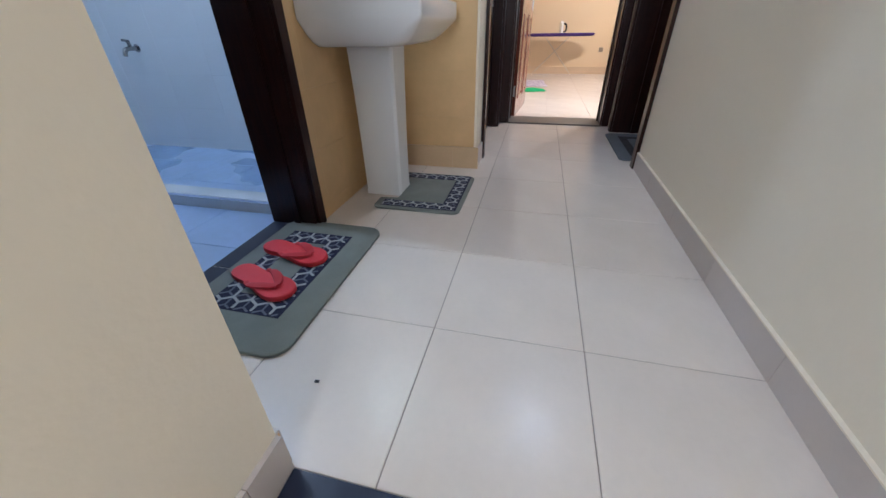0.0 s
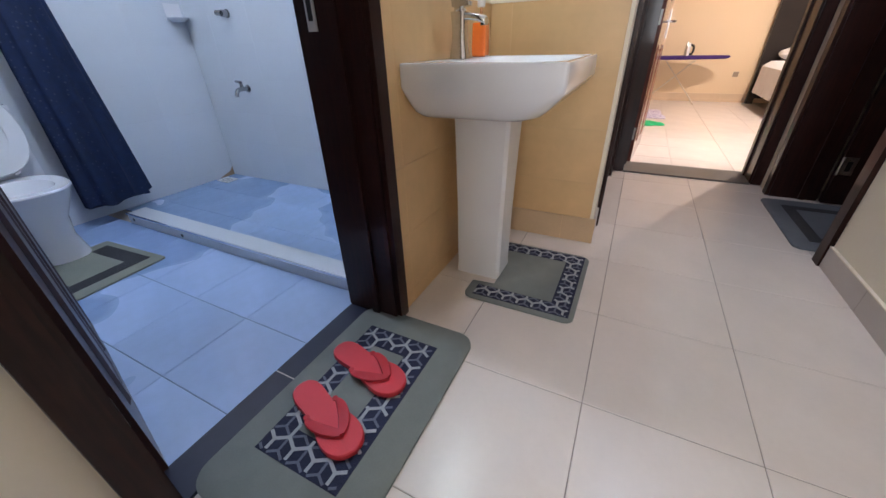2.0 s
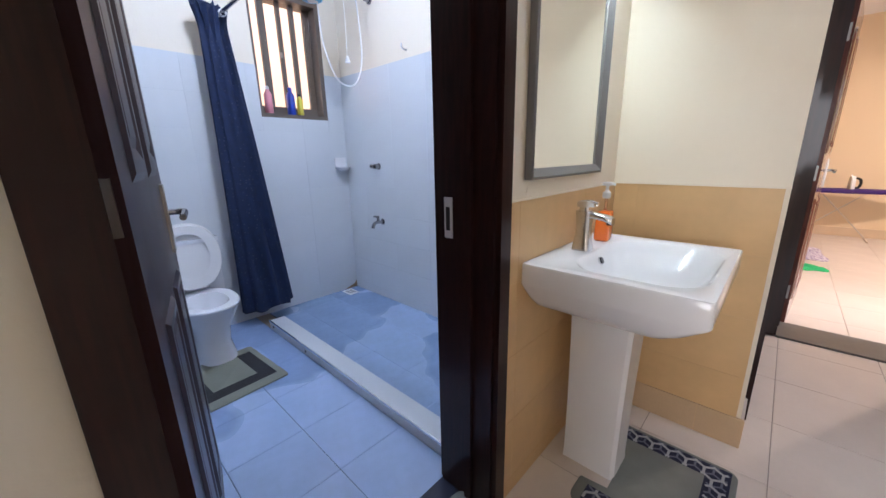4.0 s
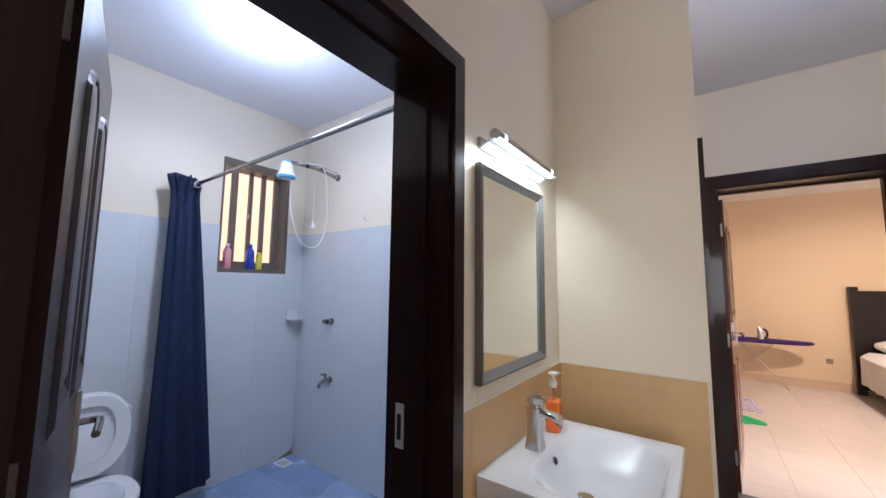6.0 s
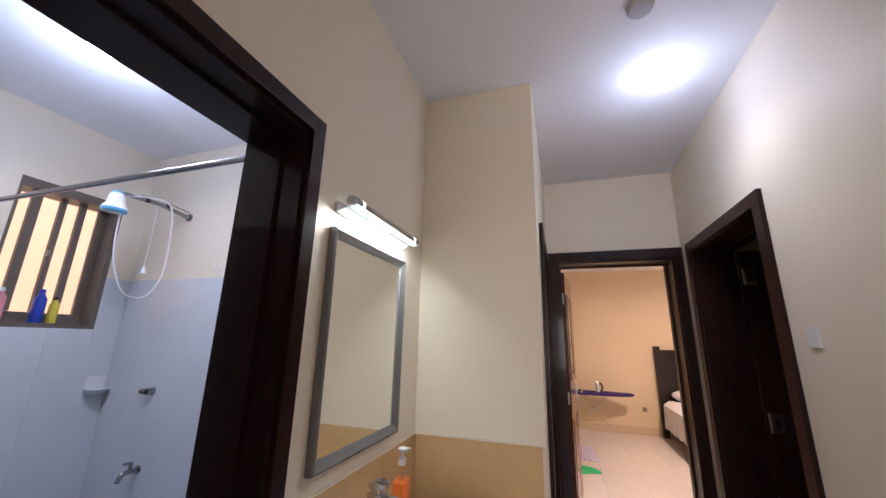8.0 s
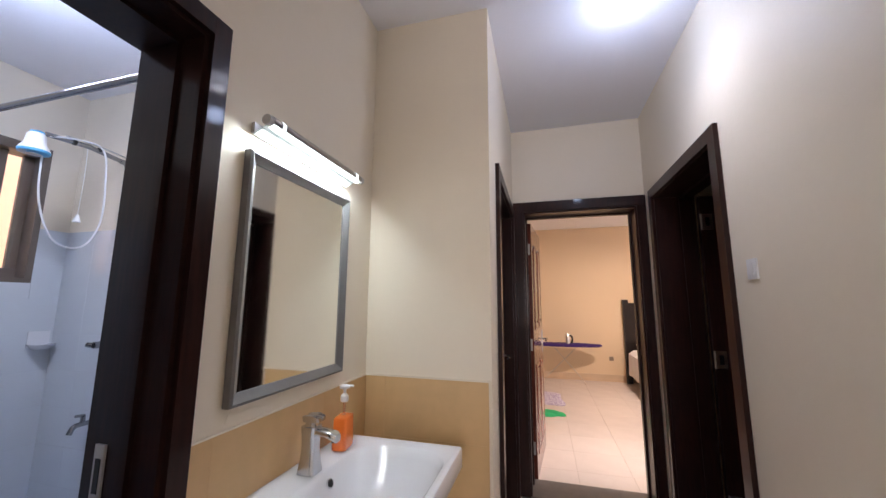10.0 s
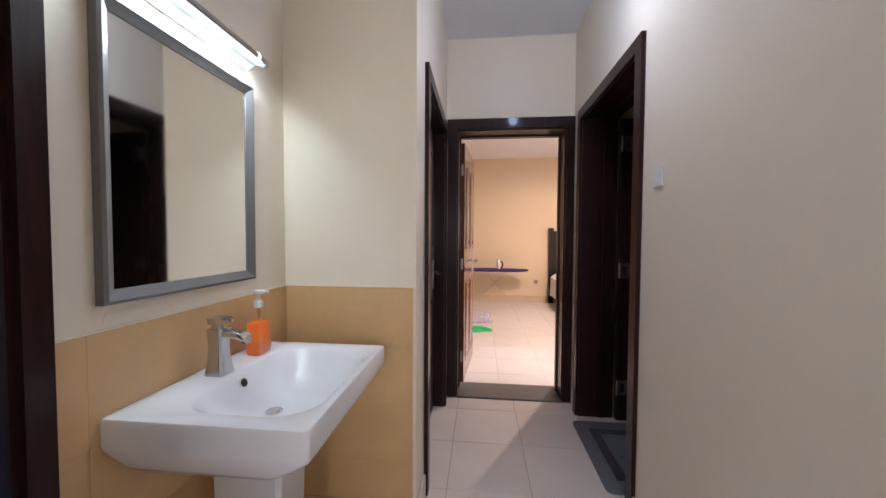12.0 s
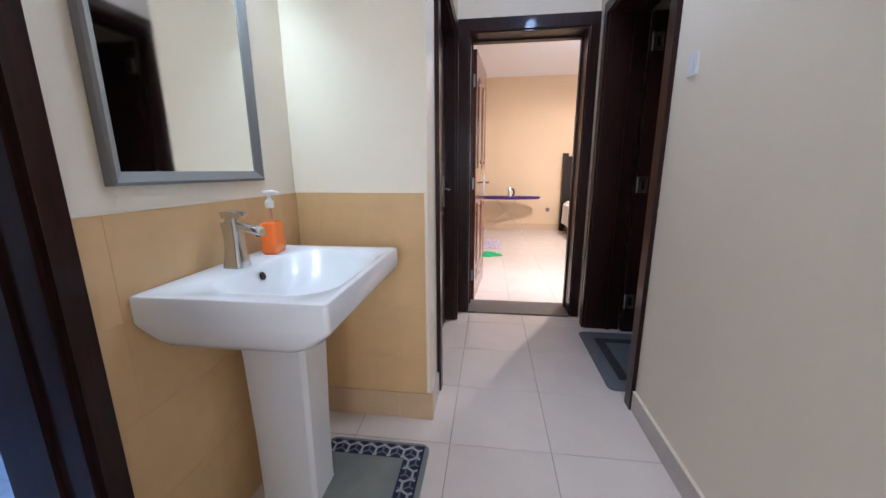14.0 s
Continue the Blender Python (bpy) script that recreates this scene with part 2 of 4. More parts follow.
def sring(cx, cy, rx, ry, z, p=2.0, n=40):
    out = []
    for i in range(n):
        a = 2 * math.pi * i / n
        c, s = math.cos(a), math.sin(a)
        out.append((cx + rx * math.copysign(abs(c) ** (2 / p), c), cy + ry * math.copysign(abs(s) ** (2 / p), s), z))
    return out


def rrect(x0, x1, y0, y1, z, r, n=6):
    out = []
    for cx, cy, a0 in ((x1 - r, y1 - r, 0), (x0 + r, y1 - r, 90), (x0 + r, y0 + r, 180), (x1 - r, y0 + r, 270)):
        out += [(cx + r * math.cos(radians(a0 + 90 * k / n)), cy + r * math.sin(radians(a0 + 90 * k / n)), z) for k in range(n + 1)]
    return out


def tube(pts, r, n=10, bm=None):
    pts = [Vector(p) for p in pts]
    rings = []
    up = Vector((0, 0, 1))
    for i, p in enumerate(pts):
        d = (pts[min(i + 1, len(pts) - 1)] - pts[max(i - 1, 0)]).normalized()
        if abs(d.dot(up)) > 0.95:
            up = Vector((1, 0, 0))
        a = d.cross(up).normalized()
        b = a.cross(d).normalized()
        up = b
        rr = r[i] if isinstance(r, (list, tuple)) else r
        rings.append([p + (a * math.cos(2 * math.pi * k / n) + b * math.sin(2 * math.pi * k / n)) * rr for k in range(n)])
    return loft(rings, bm)


def smooth_path(pts, k=6):
    pts = [Vector(p) for p in pts]
    out = []
    q = [pts[0]] + pts + [pts[-1]]
    for i in range(1, len(q) - 2):
        for j in range(k):
            t = j / k
            a, b, c, d = q[i - 1], q[i], q[i + 1], q[i + 2]
            out.append(0.5 * ((2 * b) + (c - a) * t + (2 * a - 5 * b + 4 * c - d) * t * t + (3 * b - a - 3 * c + d) * t ** 3))
    return out + [pts[-1]]


def wall(name, x0, y0, x1, y1, z0=0.0, z1=2.97, holes=(), material=None, label=""):
    """A wall with thickness along its longer side; holes: (from, to, low, high) along that side."""
    bm = bmesh.new()
    along_x = (x1 - x0) > (y1 - y0)
    a0, a1, d0, d1 = (x0, x1, y0, y1) if along_x else (y0, y1, x0, x1)
    A = sorted({a0, a1, *[h[0] for h in holes], *[h[1] for h in holes]})
    B = sorted({z0, z1, *[min(max(v, z0), z1) for h in holes for v in h[2:]]})
    def solid(i, k):
        if not (0 <= i < len(A) - 1 and 0 <= k < len(B) - 1):
            return False
        u, v = (A[i] + A[i + 1]) / 2, (B[k] + B[k + 1]) / 2
        return not any(h[0] < u < h[1] and h[2] < v < h[3] for h in holes)
    verts = {}
    def vert(i, k, d):
        if (i, k, d) not in verts:
            verts[i, k, d] = bm.verts.new((A[i], d, B[k]) if along_x else (d, A[i], B[k]))
        return verts[i, k, d]
    for i in range(len(A) - 1):
        for k in range(len(B) - 1):
            if not solid(i, k):
                continue
            for d in (d0, d1):
                bm.faces.new([vert(i, k, d), vert(i + 1, k, d), vert(i + 1, k + 1, d), vert(i, k + 1, d)])
            for di, dk, p, q in ((-1, 0, (i, k), (i, k + 1)), (1, 0, (i + 1, k), (i + 1, k + 1)), (0, -1, (i, k), (i + 1, k)), (0, 1, (i, k + 1), (i + 1, k + 1))):
                if not solid(i + di, k + dk):
                    bm.faces.new([vert(*p, d0), vert(*q, d0), vert(*q, d1), vert(*p, d1)])
    return struct(name, bm, material or PAINT, label)


H = 2.97
# ---- structure ----
struct("ground", box(-3.2, -3.6, -0.14, 5.2, 8.6, -0.012), GROUT, "concrete slab under the tiled floors")
wall("wall_west", -0.22, 0.0, 0.0, 2.0, holes=[(0.173, 1.05, 0.0, 2.20)], label="cream painted wall with the bathroom doorway")
wall("wall_niche_end", -0.22, 2.0, 0.615, 2.2, label="cream painted wall closing the washbasin niche")
wall("wall_bath_north", -2.6, 2.08, -0.22, 2.2, label="cream painted wall above shower tiles")
wall("wall_bath_west", -2.6, -0.2, -2.42, 2.08, holes=[(1.36, 1.92, 1.58, 2.50)], label="cream painted bathroom wall with a small window")
wall("wall_south", -2.42, -0.2, 0.53, 0.0, label="cream painted cross wall")
wall("wall_hall_left", 0.40, 2.2, 0.615, 3.43, holes=[(2.275, 3.24, 0.0, 2.165)], label="cream painted corridor wall with a dark door")
wall("wall_east", 1.645, -3.2, 1.87, 3.43, holes=[(2.24, 3.20, 0.0, 2.235)], label="cream painted corridor wall")
wall("wall_north", -1.2, 3.43, 4.8, 3.68, holes=[(0.69, 1.59, 0.0, 2.24)], label="cream painted wall with the bedroom doorway")
wall("wall_bedroom_north", -1.2, 8.0, 4.8, 8.2, material=PAINT_BED, label="peach painted bedroom wall")
wall("wall_bedroom_west", -1.4, 3.43, -1.2, 8.2, material=PAINT_BED, label="peach painted bedroom wall")
wall("wall_bedroom_east", 4.8, 3.43, 5.0, 8.2, holes=[(3.75, 4.85, 0.9, 2.2)], material=PAINT_BED, label="peach painted bedroom wall")
wall("wall_hall_south", 0.33, -3.2, 0.53, -0.2, label="cream painted corridor wall")
# unseen walls behind the camera; their window is added for the fill light
wall("wall_room_west", -1.4, -3.2, -1.2, -0.2, label="cream painted wall")
wall("wall_room_south", -1.4, -3.4, 1.87, -3.2, holes=[(0.65, 1.5, 0.9, 2.2)], label="unseen cream painted wall with an added window")
wall("wall_side_room_east", 3.2, 1.9, 3.3, 3.43, label="plain wall of the side room")
wall("wall_side_room_south", 1.87, 1.9, 3.2, 2.0, label="plain wall of the side room")
struct("ceiling", box(-2.8, -3.4, H, 5.0, 8.2, H + 0.12), CEIL, "white painted ceiling")

# ---- door frames ----
def door_frame(name, plane, out, a0, a1, top, axis, depth, label, trim=0.08, both=False, stop=0.62):
    """Jambs and architraves. plane: the wall's visible face; out: +1 or -1, the side that it faces; a0, a1: the clear opening; axis: that along which the opening runs."""
    root = thing(name, label, "door frame")
    def put(n, u0, u1, v0, v1, z0, z1, bev=0.006):
        lo, hi = min(v0, v1), max(v0, v1)
        bm = box(u0, lo, z0, u1, hi, z1) if axis == "x" else box(lo, u0, z0, hi, u1, z1)
        part(n, bm, WOOD, root, bevel=bev)
    j = 0.035
    back = plane - out * (depth + 0.006)
    for u0, u1 in ((a0 - j, a0), (a1, a1 + j)):
        put("jamb", u0, u1, plane + out * 0.004, back, 0.0, top + j)
    put("head", a0, a1, plane + out * 0.004, back, top, top + j)
    sides = [(plane, out)] + ([(plane - out * depth, -out)] if both else [])
    for pl, o in sides:
        for u0, u1 in ((a0 - trim, a0 - 0.012), (a1 + 0.012, a1 + trim)):
            put("architrave", u0, u1, pl + o * 0.001, pl + o * 0.022, 0.0, top + trim, 0.008)
        put("architrave", a0 - 0.012, a1 + 0.012, pl + o * 0.001, pl + o * 0.0215, top + 0.012, top + trim, 0.008)
    # the rebate that stops the leaf
    mid = plane - out * depth * stop
    for u0, u1 in ((a0, a0 + 0.012), (a1 - 0.012, a1)):
        put("door_stop", u0, u1, mid, mid - out * 0.03, 0.0, top - 0.013, 0.002)
    put("door_stop", a0, a1, mid, mid - out * 0.03, top - 0.012, top, 0.002)
    return root


fr = door_frame("bathroom_door_frame", 0.0, 1, 0.208, 1.015, 2.165, "y", 0.22, "glossy dark mahogany door frame of the bathroom", trim=0.064, both=True, stop=0.33)
for z in (0.30, 1.21, 1.95):
    part("hinge", loft([[(-0.19 + 0.011 * u, y, z + 0.045 * v) for u, v in ((-1, -0.6), (-0.5, -1), (0.5, -1), (1, -0.6), (1, 0.6), (0.5, 1), (-0.5, 1), (-1, 0.6))] for y in (0.2082, 0.211)]), SATIN, fr, "worn steel hinge plate")
strike = part("strike_plate", box(-0.184, 1.009, 1.005, -0.153, 1.0145, 1.135), SATIN, fr, "chrome strike plate", bevel=0.002)
part("keep", box(-0.176, 1.0075, 1.03, -0.160, 1.0089, 1.105), BLACK, fr, "dark latch hole")
door_frame("left_door_frame", 0.615, 1, 2.31, 3.215, 2.14, "y", 0.215, "glossy dark mahogany door frame beside the corridor")
fr3 = door_frame("right_door_frame", 1.645, -1, 2.265, 3.18, 2.215, "y", 0.24, "glossy dark mahogany door frame with brass hinges")
door_frame("bedroom_door_frame", 3.43, -1, 0.715, 1.57, 2.22, "x", 0.25, "glossy dark mahogany bedroom door frame", trim=0.095)

# ---- door leaves ----
def panel_leaf(name, label, at, rz, width, height, material, handle_z=1.05, hinges=(), flip=1, arched=True):
    """A leaf from its hinge edge along +x, its face towards +y * flip."""
    root = thing(name, label, "door", at=at, rz=rz)
    t = 0.04
    part("leaf", box(0, -t / 2, 0.008, width, t / 2, height), material, root, bevel=0.003)
    for s in (1, -1):
        y = s * t / 2
        for lo, hi in ((0.16, 0.92), (1.22, height - 0.16)):
            for u0, u1 in ((0.12, width / 2 - 0.04), (width / 2 + 0.04, width - 0.12)):
                bm = bmesh.new()
                ring_o, ring_i, ring_t = [], [], []
                pts = [(u0, lo), (u1, lo)]
                if arched and lo > 1:
                    for k in range(9):
                        a = math.pi * k / 8
                        pts.append(((u0 + u1) / 2 + (u1 - u0) / 2 * math.cos(a), hi - 0.10 + 0.09 * math.sin(a)))
                else:
                    pts += [(u1, hi), (u0, hi)]
                c = Vector((sum(p[0] for p in pts) / len(pts), sum(p[1] for p in pts) / len(pts)))
                def shrink(p, d):
                    v = Vector(p) - c
                    return (c.x + v.x * (1 - d / abs(u1 - u0) * 2), c.y + v.y * (1 - d / abs(hi - lo) * 2))
                rings = []
                for d, h in ((0, 0.0005), (0.012, 0.009), (0.03, 0.009), (0.045, 0.001), (0.06, 0.007)):
                    rings.append([(q[0], y + s * h, q[1]) for q in (shrink(p, d) for p in pts)])
                loft(rings, bm, cap0=False, cap1=True)
                part("raised_panel", bm, material, root)
    for s in (1, -1):
        y = s * t / 2
        h = part("handle", box(width - 0.095, min(y, y + s * 0.008), handle_z - 0.10, width - 0.055, max(y, y + s * 0.008), handle_z + 0.12), STEEL, root, "brushed steel lever handle", bevel=0.003)
        part("lever", tube(smooth_path([(width - 0.075, y + s * 0.008, handle_z + 0.03), (width - 0.075, y + s * 0.045, handle_z + 0.03), (width - 0.10, y + s * 0.052, handle_z + 0.03), (width - 0.20, y + s * 0.05, handle_z + 0.025)], 4), 0.010, 10), DCHROME, h, smooth=True)
    for z in hinges:
        hg = part("hinge", box(-0.006, -0.008, z - 0.05, 0.0, 0.008, z + 0.05), STEEL, root, "dull steel hinge", bevel=0.001)
    return root


panel_leaf("bathroom_door", "open glossy dark wooden door with carved panels", (-0.225, 0.235, 0), 180 - 13.2, 0.73, 2.12, WOODG, 1.07, (0.25, 1.185, 1.95))
panel_leaf("bedroom_door", "open red-brown panelled bedroom door", (0.735, 3.69, 0), 90 - 5, 0.80, 2.19, WOODR, 1.06, (0.25, 1.1, 1.95))
panel_leaf("corridor_door", "closed dark mahogany door", (0.52, 2.315, 0), 90, 0.895, 2.13, WOOD, 1.05)
side = thing("side_room_door", "open plain dark door with bright hinge plates", "door", at=(1.90, 3.155, 0))
part("leaf", box(0, -0.02, 0.008, 0.80, 0.02, 2.20), WOOD, side, bevel=0.003)
for z in (2.02, 1.11, 0.25):
    bm = box(0.01, -0.0225, z - 0.055, 0.07, -0.0205, z + 0.055)
    hp = part("hinge_plate", bm, DCHROME, side, "bright steel hinge plate", bevel=0.0008)
    part("slot", box(0.028, -0.0232, z - 0.03, 0.052, -0.0226, z + 0.03), BLACK, hp, "dark slot")
    part("hinge_knuckle", tube([(0.0, -0.026, z - 0.055), (0.0, -0.026, z + 0.055)], 0.006, 8), STEEL, hp, smooth=True)

# ---- sills ----
struct("threshold_bathroom", box(-0.228, 0.208, -0.012, -0.10, 0.611, 0.006), BLACKST, "black stone door sill", bevel=0.002)
struct("threshold_joint", box(-0.226, 0.611, -0.012, -0.101, 0.616, 0.004), SKIRT, "pale sill joint")
struct("threshold_bathroom_far", box(-0.228, 0.616, -0.012, -0.10, 1.015, 0.006), BLACKST, "black stone door sill", bevel=0.002)
struct("threshold_bedroom", box(0.715, 3.39, -0.011, 1.57, 3.69, 0.012), SILL, "grey stone door sill", bevel=0.003)
struct("dado_edge_back", box(0.0005, 1.077, 1.1205, 0.0095, 1.989, 1.125), PAINT, "pale edging over the tan tiles")
struct("dado_edge_end", box(0.0005, 1.9895, 1.1205, 0.616, 1.9995, 1.125), PAINT, "pale edging over the tan tiles")
struct("threshold_hall", box(0.545, -0.22, -0.011, 1.615, -0.004, 0.004), BLACKST, "black stone strip across the floor", bevel=0.002)

# ---- washbasin ----
def washbasin():
    root = thing("washbasin", "white ceramic pedestal washbasin against tan tiles", "washbasin", at=(0, 1.49, 0))
    R = []
    def add(x0, x1, ry, z, rad, cy=0.0):
        R.append(rrect(x0, x1, cy - ry, cy + ry, z, rad))
    add(0.004, 0.37, 0.20, 0.742, 0.07)
    add(0.004, 0.40, 0.235, 0.746, 0.07)
    add(0.004, 0.44, 0.268, 0.763, 0.06)
    add(0.004, 0.472, 0.294, 0.790, 0.05)
    add(0.004, 0.503, 0.311, 0.822, 0.03)
    add(0.004, 0.518, 0.317, 0.838, 0.016)
    add(0.004, 0.523, 0.320, 0.848, 0.012)
    add(0.004, 0.523, 0.320, 0.911, 0.012)
    add(0.007, 0.520, 0.317, 0.916, 0.012)
    add(0.012, 0.510, 0.307, 0.9165, 0.012)
    add(0.120, 0.495, 0.262, 0.9150, 0.115)
    add(0.128, 0.489, 0.254, 0.909, 0.115)
    add(0.140, 0.480, 0.232, 0.886, 0.115)
    add(0.156, 0.466, 0.200, 0.850, 0.108)
    add(0.178, 0.435, 0.150, 0.815, 0.095)
    add(0.20, 0.38, 0.10, 0.797, 0.075)
    add(0.226, 0.274, 0.024, 0.790, 0.022)
    part("bowl", loft(R, cap0=True, cap1=True), CERAMIC, root, smooth=True)
    P = [(0.185, 0.112, 0.094, 0.742), (0.184, 0.108, 0.088, 0.60), (0.182, 0.103, 0.080, 0.3), (0.181, 0.101, 0.078, 0.05), (0.181, 0.104, 0.080, 0.0)]
    rings = []
    for x, a, b, z in P:
        c = 0.045
        rings.append([(x - a, 0.042 - b, z), (x + a - c * 0.3, 0.042 - b, z), (x + a, 0.042 - b + c * 0.3, z), (x + a, 0.042 + b - c * 0.3, z), (x + a - c * 0.3, 0.042 + b, z), (x - a, 0.042 + b, z)])
    part("pedestal", loft(rings), CERAMIC, root, "white ceramic pedestal", bevel=0.008, smooth=True)
    dr = part("drain", loft([sring(0.25, 0, 0.026, 0.026, 0.7905, 2, 24), sring(0.25, 0, 0.026, 0.026, 0.794, 2, 24), sring(0.25, 0, 0.018, 0.018, 0.7935, 2, 24), sring(0.25, 0, 0.016, 0.016, 0.796, 2, 24)]), CHROME, root, "chrome drain", smooth=True)
    part("overflow", tube([(0.135, 0.0, 0.874), (0.1525, 0, 0.881)], 0.0115, 20), BLACK, root, "dark overflow hole")
    ring_ = tube([(0.134, 0.0, 0.8735), (0.1500, 0, 0.880)], 0.0145, 20)
    part("overflow_ring", ring_, CHROME, root, smooth=True)
    return root


basin = washbasin()


def faucet():
    root = thing("faucet", "chrome single-lever mixer tap on the washbasin", "tap", at=(0.085, 1.465, 0.917))
    part("body", loft([sring(0, 0, a, a, z, 5, 32) for a, z in ((0.0325, 0), (0.032, 0.006), (0.028, 0.030), (0.0245, 0.060), (0.0235, 0.085), (0.025, 0.115), (0.0275, 0.144))]), DCHROME2, root, smooth=True)
    rings = []
    for x, z, w, h in ((0.004, 0.128, 0.021, 0.013), (0.035, 0.129, 0.021, 0.011), (0.070, 0.124, 0.021, 0.011), (0.090, 0.118, 0.021, 0.013), (0.099, 0.112, 0.017, 0.012)):
        rings.append([(x, w * math.copysign(abs(math.cos(a)) ** 0.5, math.cos(a)), z + h * math.copysign(abs(math.sin(a)) ** 0.6, math.sin(a))) for a in [2 * math.pi * k / 24 for k in range(24)]])
    part("spout", loft(rings), DCHROME2, root, "short broad chrome spout", smooth=True)
    part("outlet", tube([(0.088, 0, 0.108), (0.088, 0, 0.1005)], 0.011, 18), BLACK, root, "dark outlet")
    part("lever_neck", loft([sring(0, 0, a, a, z, 4, 28) for a, z in ((0.020, 0.143), (0.017, 0.152), (0.018, 0.158))]), DCHROME2, root, smooth=True)
    for v in (-1, 1):
        part("lever", loft([[(x, v * y0, z0), (x, v * y1, z0), (x, v * (y1 + 0.005), z0 + h), (x, v * (y0 + 0.007), z0 + h)] for x, y0, y1, z0, h in ((-0.022, 0.0015, 0.019, 0.157, 0.020), (0.010, 0.001, 0.020, 0.157, 0.023), (0.038, 0.0015, 0.017, 0.160, 0.012))]), DCHROME2, root, "forked chrome lever", bevel=0.0015, smooth=True)
    return root


faucet()


def soap_bottle():
    root = thing("soap_dispenser", "orange hand soap bottle with a white pump on the washbasin", "soap bottle", at=(0.085, 1.668, 0.917), rz=8)
    part("bottle", loft([sring(0, 0, a, b, z, 7, 36) for a, b, z in ((0.022, 0.037, 0), (0.027, 0.043, 0.004), (0.0285, 0.0455, 0.014), (0.0275, 0.044, 0.060), (0.0262, 0.0425, 0.112), (0.0245, 0.0405, 0.1165), (0.012, 0.014, 0.119))]), ORANGE, root, "orange bottle", smooth=True)
    part("neck", loft([sring(0, 0, a, a, z, 2, 20) for a, z in ((0.008, 0.117), (0.0055, 0.130), (0.0055, 0.160), (0.005, 0.175))]), CLEARP, root, "clear amber neck", smooth=True)
    pu = part("pump", loft([sring(0, 0, a, a, z, 2, 20) for a, z in ((0.012, 0.168), (0.0155, 0.172), (0.0155, 0.190), (0.010, 0.196), (0.006, 0.200), (0.006, 0.216), (0.019, 0.219), (0.020, 0.228), (0.012, 0.232))]), WHITEP, root, "white pump", smooth=True)
    part("nozzle", tube([(0.0, 0.0, 0.224), (0.014, 0.018, 0.224), (0.022, 0.030, 0.220)], 0.005, 8), WHITEP, pu, smooth=True)


soap_bottle()

# ---- mirror and its lamp ----
mir = thing("wall_mirror", "rectangular mirror in a silver-grey frame over the washbasin", "mirror", at=(0, 1.46, 1.55))
Y, Z = 0.285, 0.367
def frame_piece(n, pts):
    rings = []
    for y, z, iy, iz in pts:
        rings.append([(0.003, y, z), (0.026, y, z), (0.030, y + (iy - y) * 0.25, z + (iz - z) * 0.25), (0.022, y + (iy - y) * 0.6, z + (iz - z) * 0.6), (0.014, iy, iz), (0.003, iy, iz)])
    part(n, loft(rings), SILVER, mir, bevel=0.0015)
w = 0.034
C = [(-Y, -Z, -Y + w, -Z + w), (Y, -Z, Y - w, -Z + w), (Y, Z, Y - w, Z - w), (-Y, Z, -Y + w, Z - w)]
for i in range(4):
    frame_piece("frame_rail", [C[i], C[(i + 1) % 4]])
part("glass", box(0.0045, -Y + w - 0.004, -Z + w - 0.004, 0.011, Y - w + 0.004, Z - w + 0.004), MIRROR, mir, "mirror glass")

ml = thing("mirror_light", "lit tubular mirror lamp with chrome ends above the mirror", "wall lamp", at=(0, 1.455, 2.0))
part("base", box(0.001, -0.262, -0.022, 0.014, 0.262, 0.012), STEEL, ml, bevel=0.004)
part("reflector", loft([[(0.0145, y, -0.030), (0.070, y, -0.004), (0.068, y, 0.000), (0.0145, y, -0.024)] for y in (-0.265, 0.265)]), FROST, ml, "frosted reflector strip")
part("housing", loft([[(0.077 + 0.0165 * math.cos(a), y, 0.002 + 0.0165 * math.sin(a)) for a in [radians(-40 + 20 * k) for k in range(12)]] for y in (-0.268, 0.268)]), STEEL, ml, "grey tubular housing", smooth=True)
part("tube", tube([(0.073, -0.255, -0.006), (0.073, 0.255, -0.006)], 0.0125, 16), TUBEM, ml, "lit tube", smooth=True)
for s in (-1, 1):
    part("end_cap", tube([(0.077, s * 0.269, 0.0), (0.077, s * 0.286, 0.0)], 0.016, 24), SATIN, ml, "satin end cap", smooth=True)
    part("ring", tube([(0.077, s * 0.222, 0.0), (0.077, s * 0.230, 0.0)], 0.0190, 24), TUBEM, ml, "lit ring", smooth=True)
    # black dot modelled for the dark reflection at the lamp's end
    part("end_reflection", tube([(0.045, s * 0.262, -0.012), (0.046, s * 0.262, -0.015)], 0.004, 10), BLACK, ml)
lamp("mirror_tube_light", "AREA", LAMP_TUBE, (0.85, 1.0, 0.97), look((0.064, 1.455, 1.968), (-0.03, 1.455, 1.86)), 0.48, 0.02)

struct("plaster_smear", loft([[(x, 1.460 + u, 1.150 + v) for u, v in ((-0.27, -0.014), (-0.235, -0.018), (-0.20, -0.013), (-0.17, -0.010), (-0.13, -0.012), (-0.10, -0.004), (-0.14, 0.003), (-0.18, 0.010), (-0.22, 0.008), (-0.26, 0.013))] for x in (0.0004, 0.0018)]), PAINT, "rough pale filler smear under the mirror")

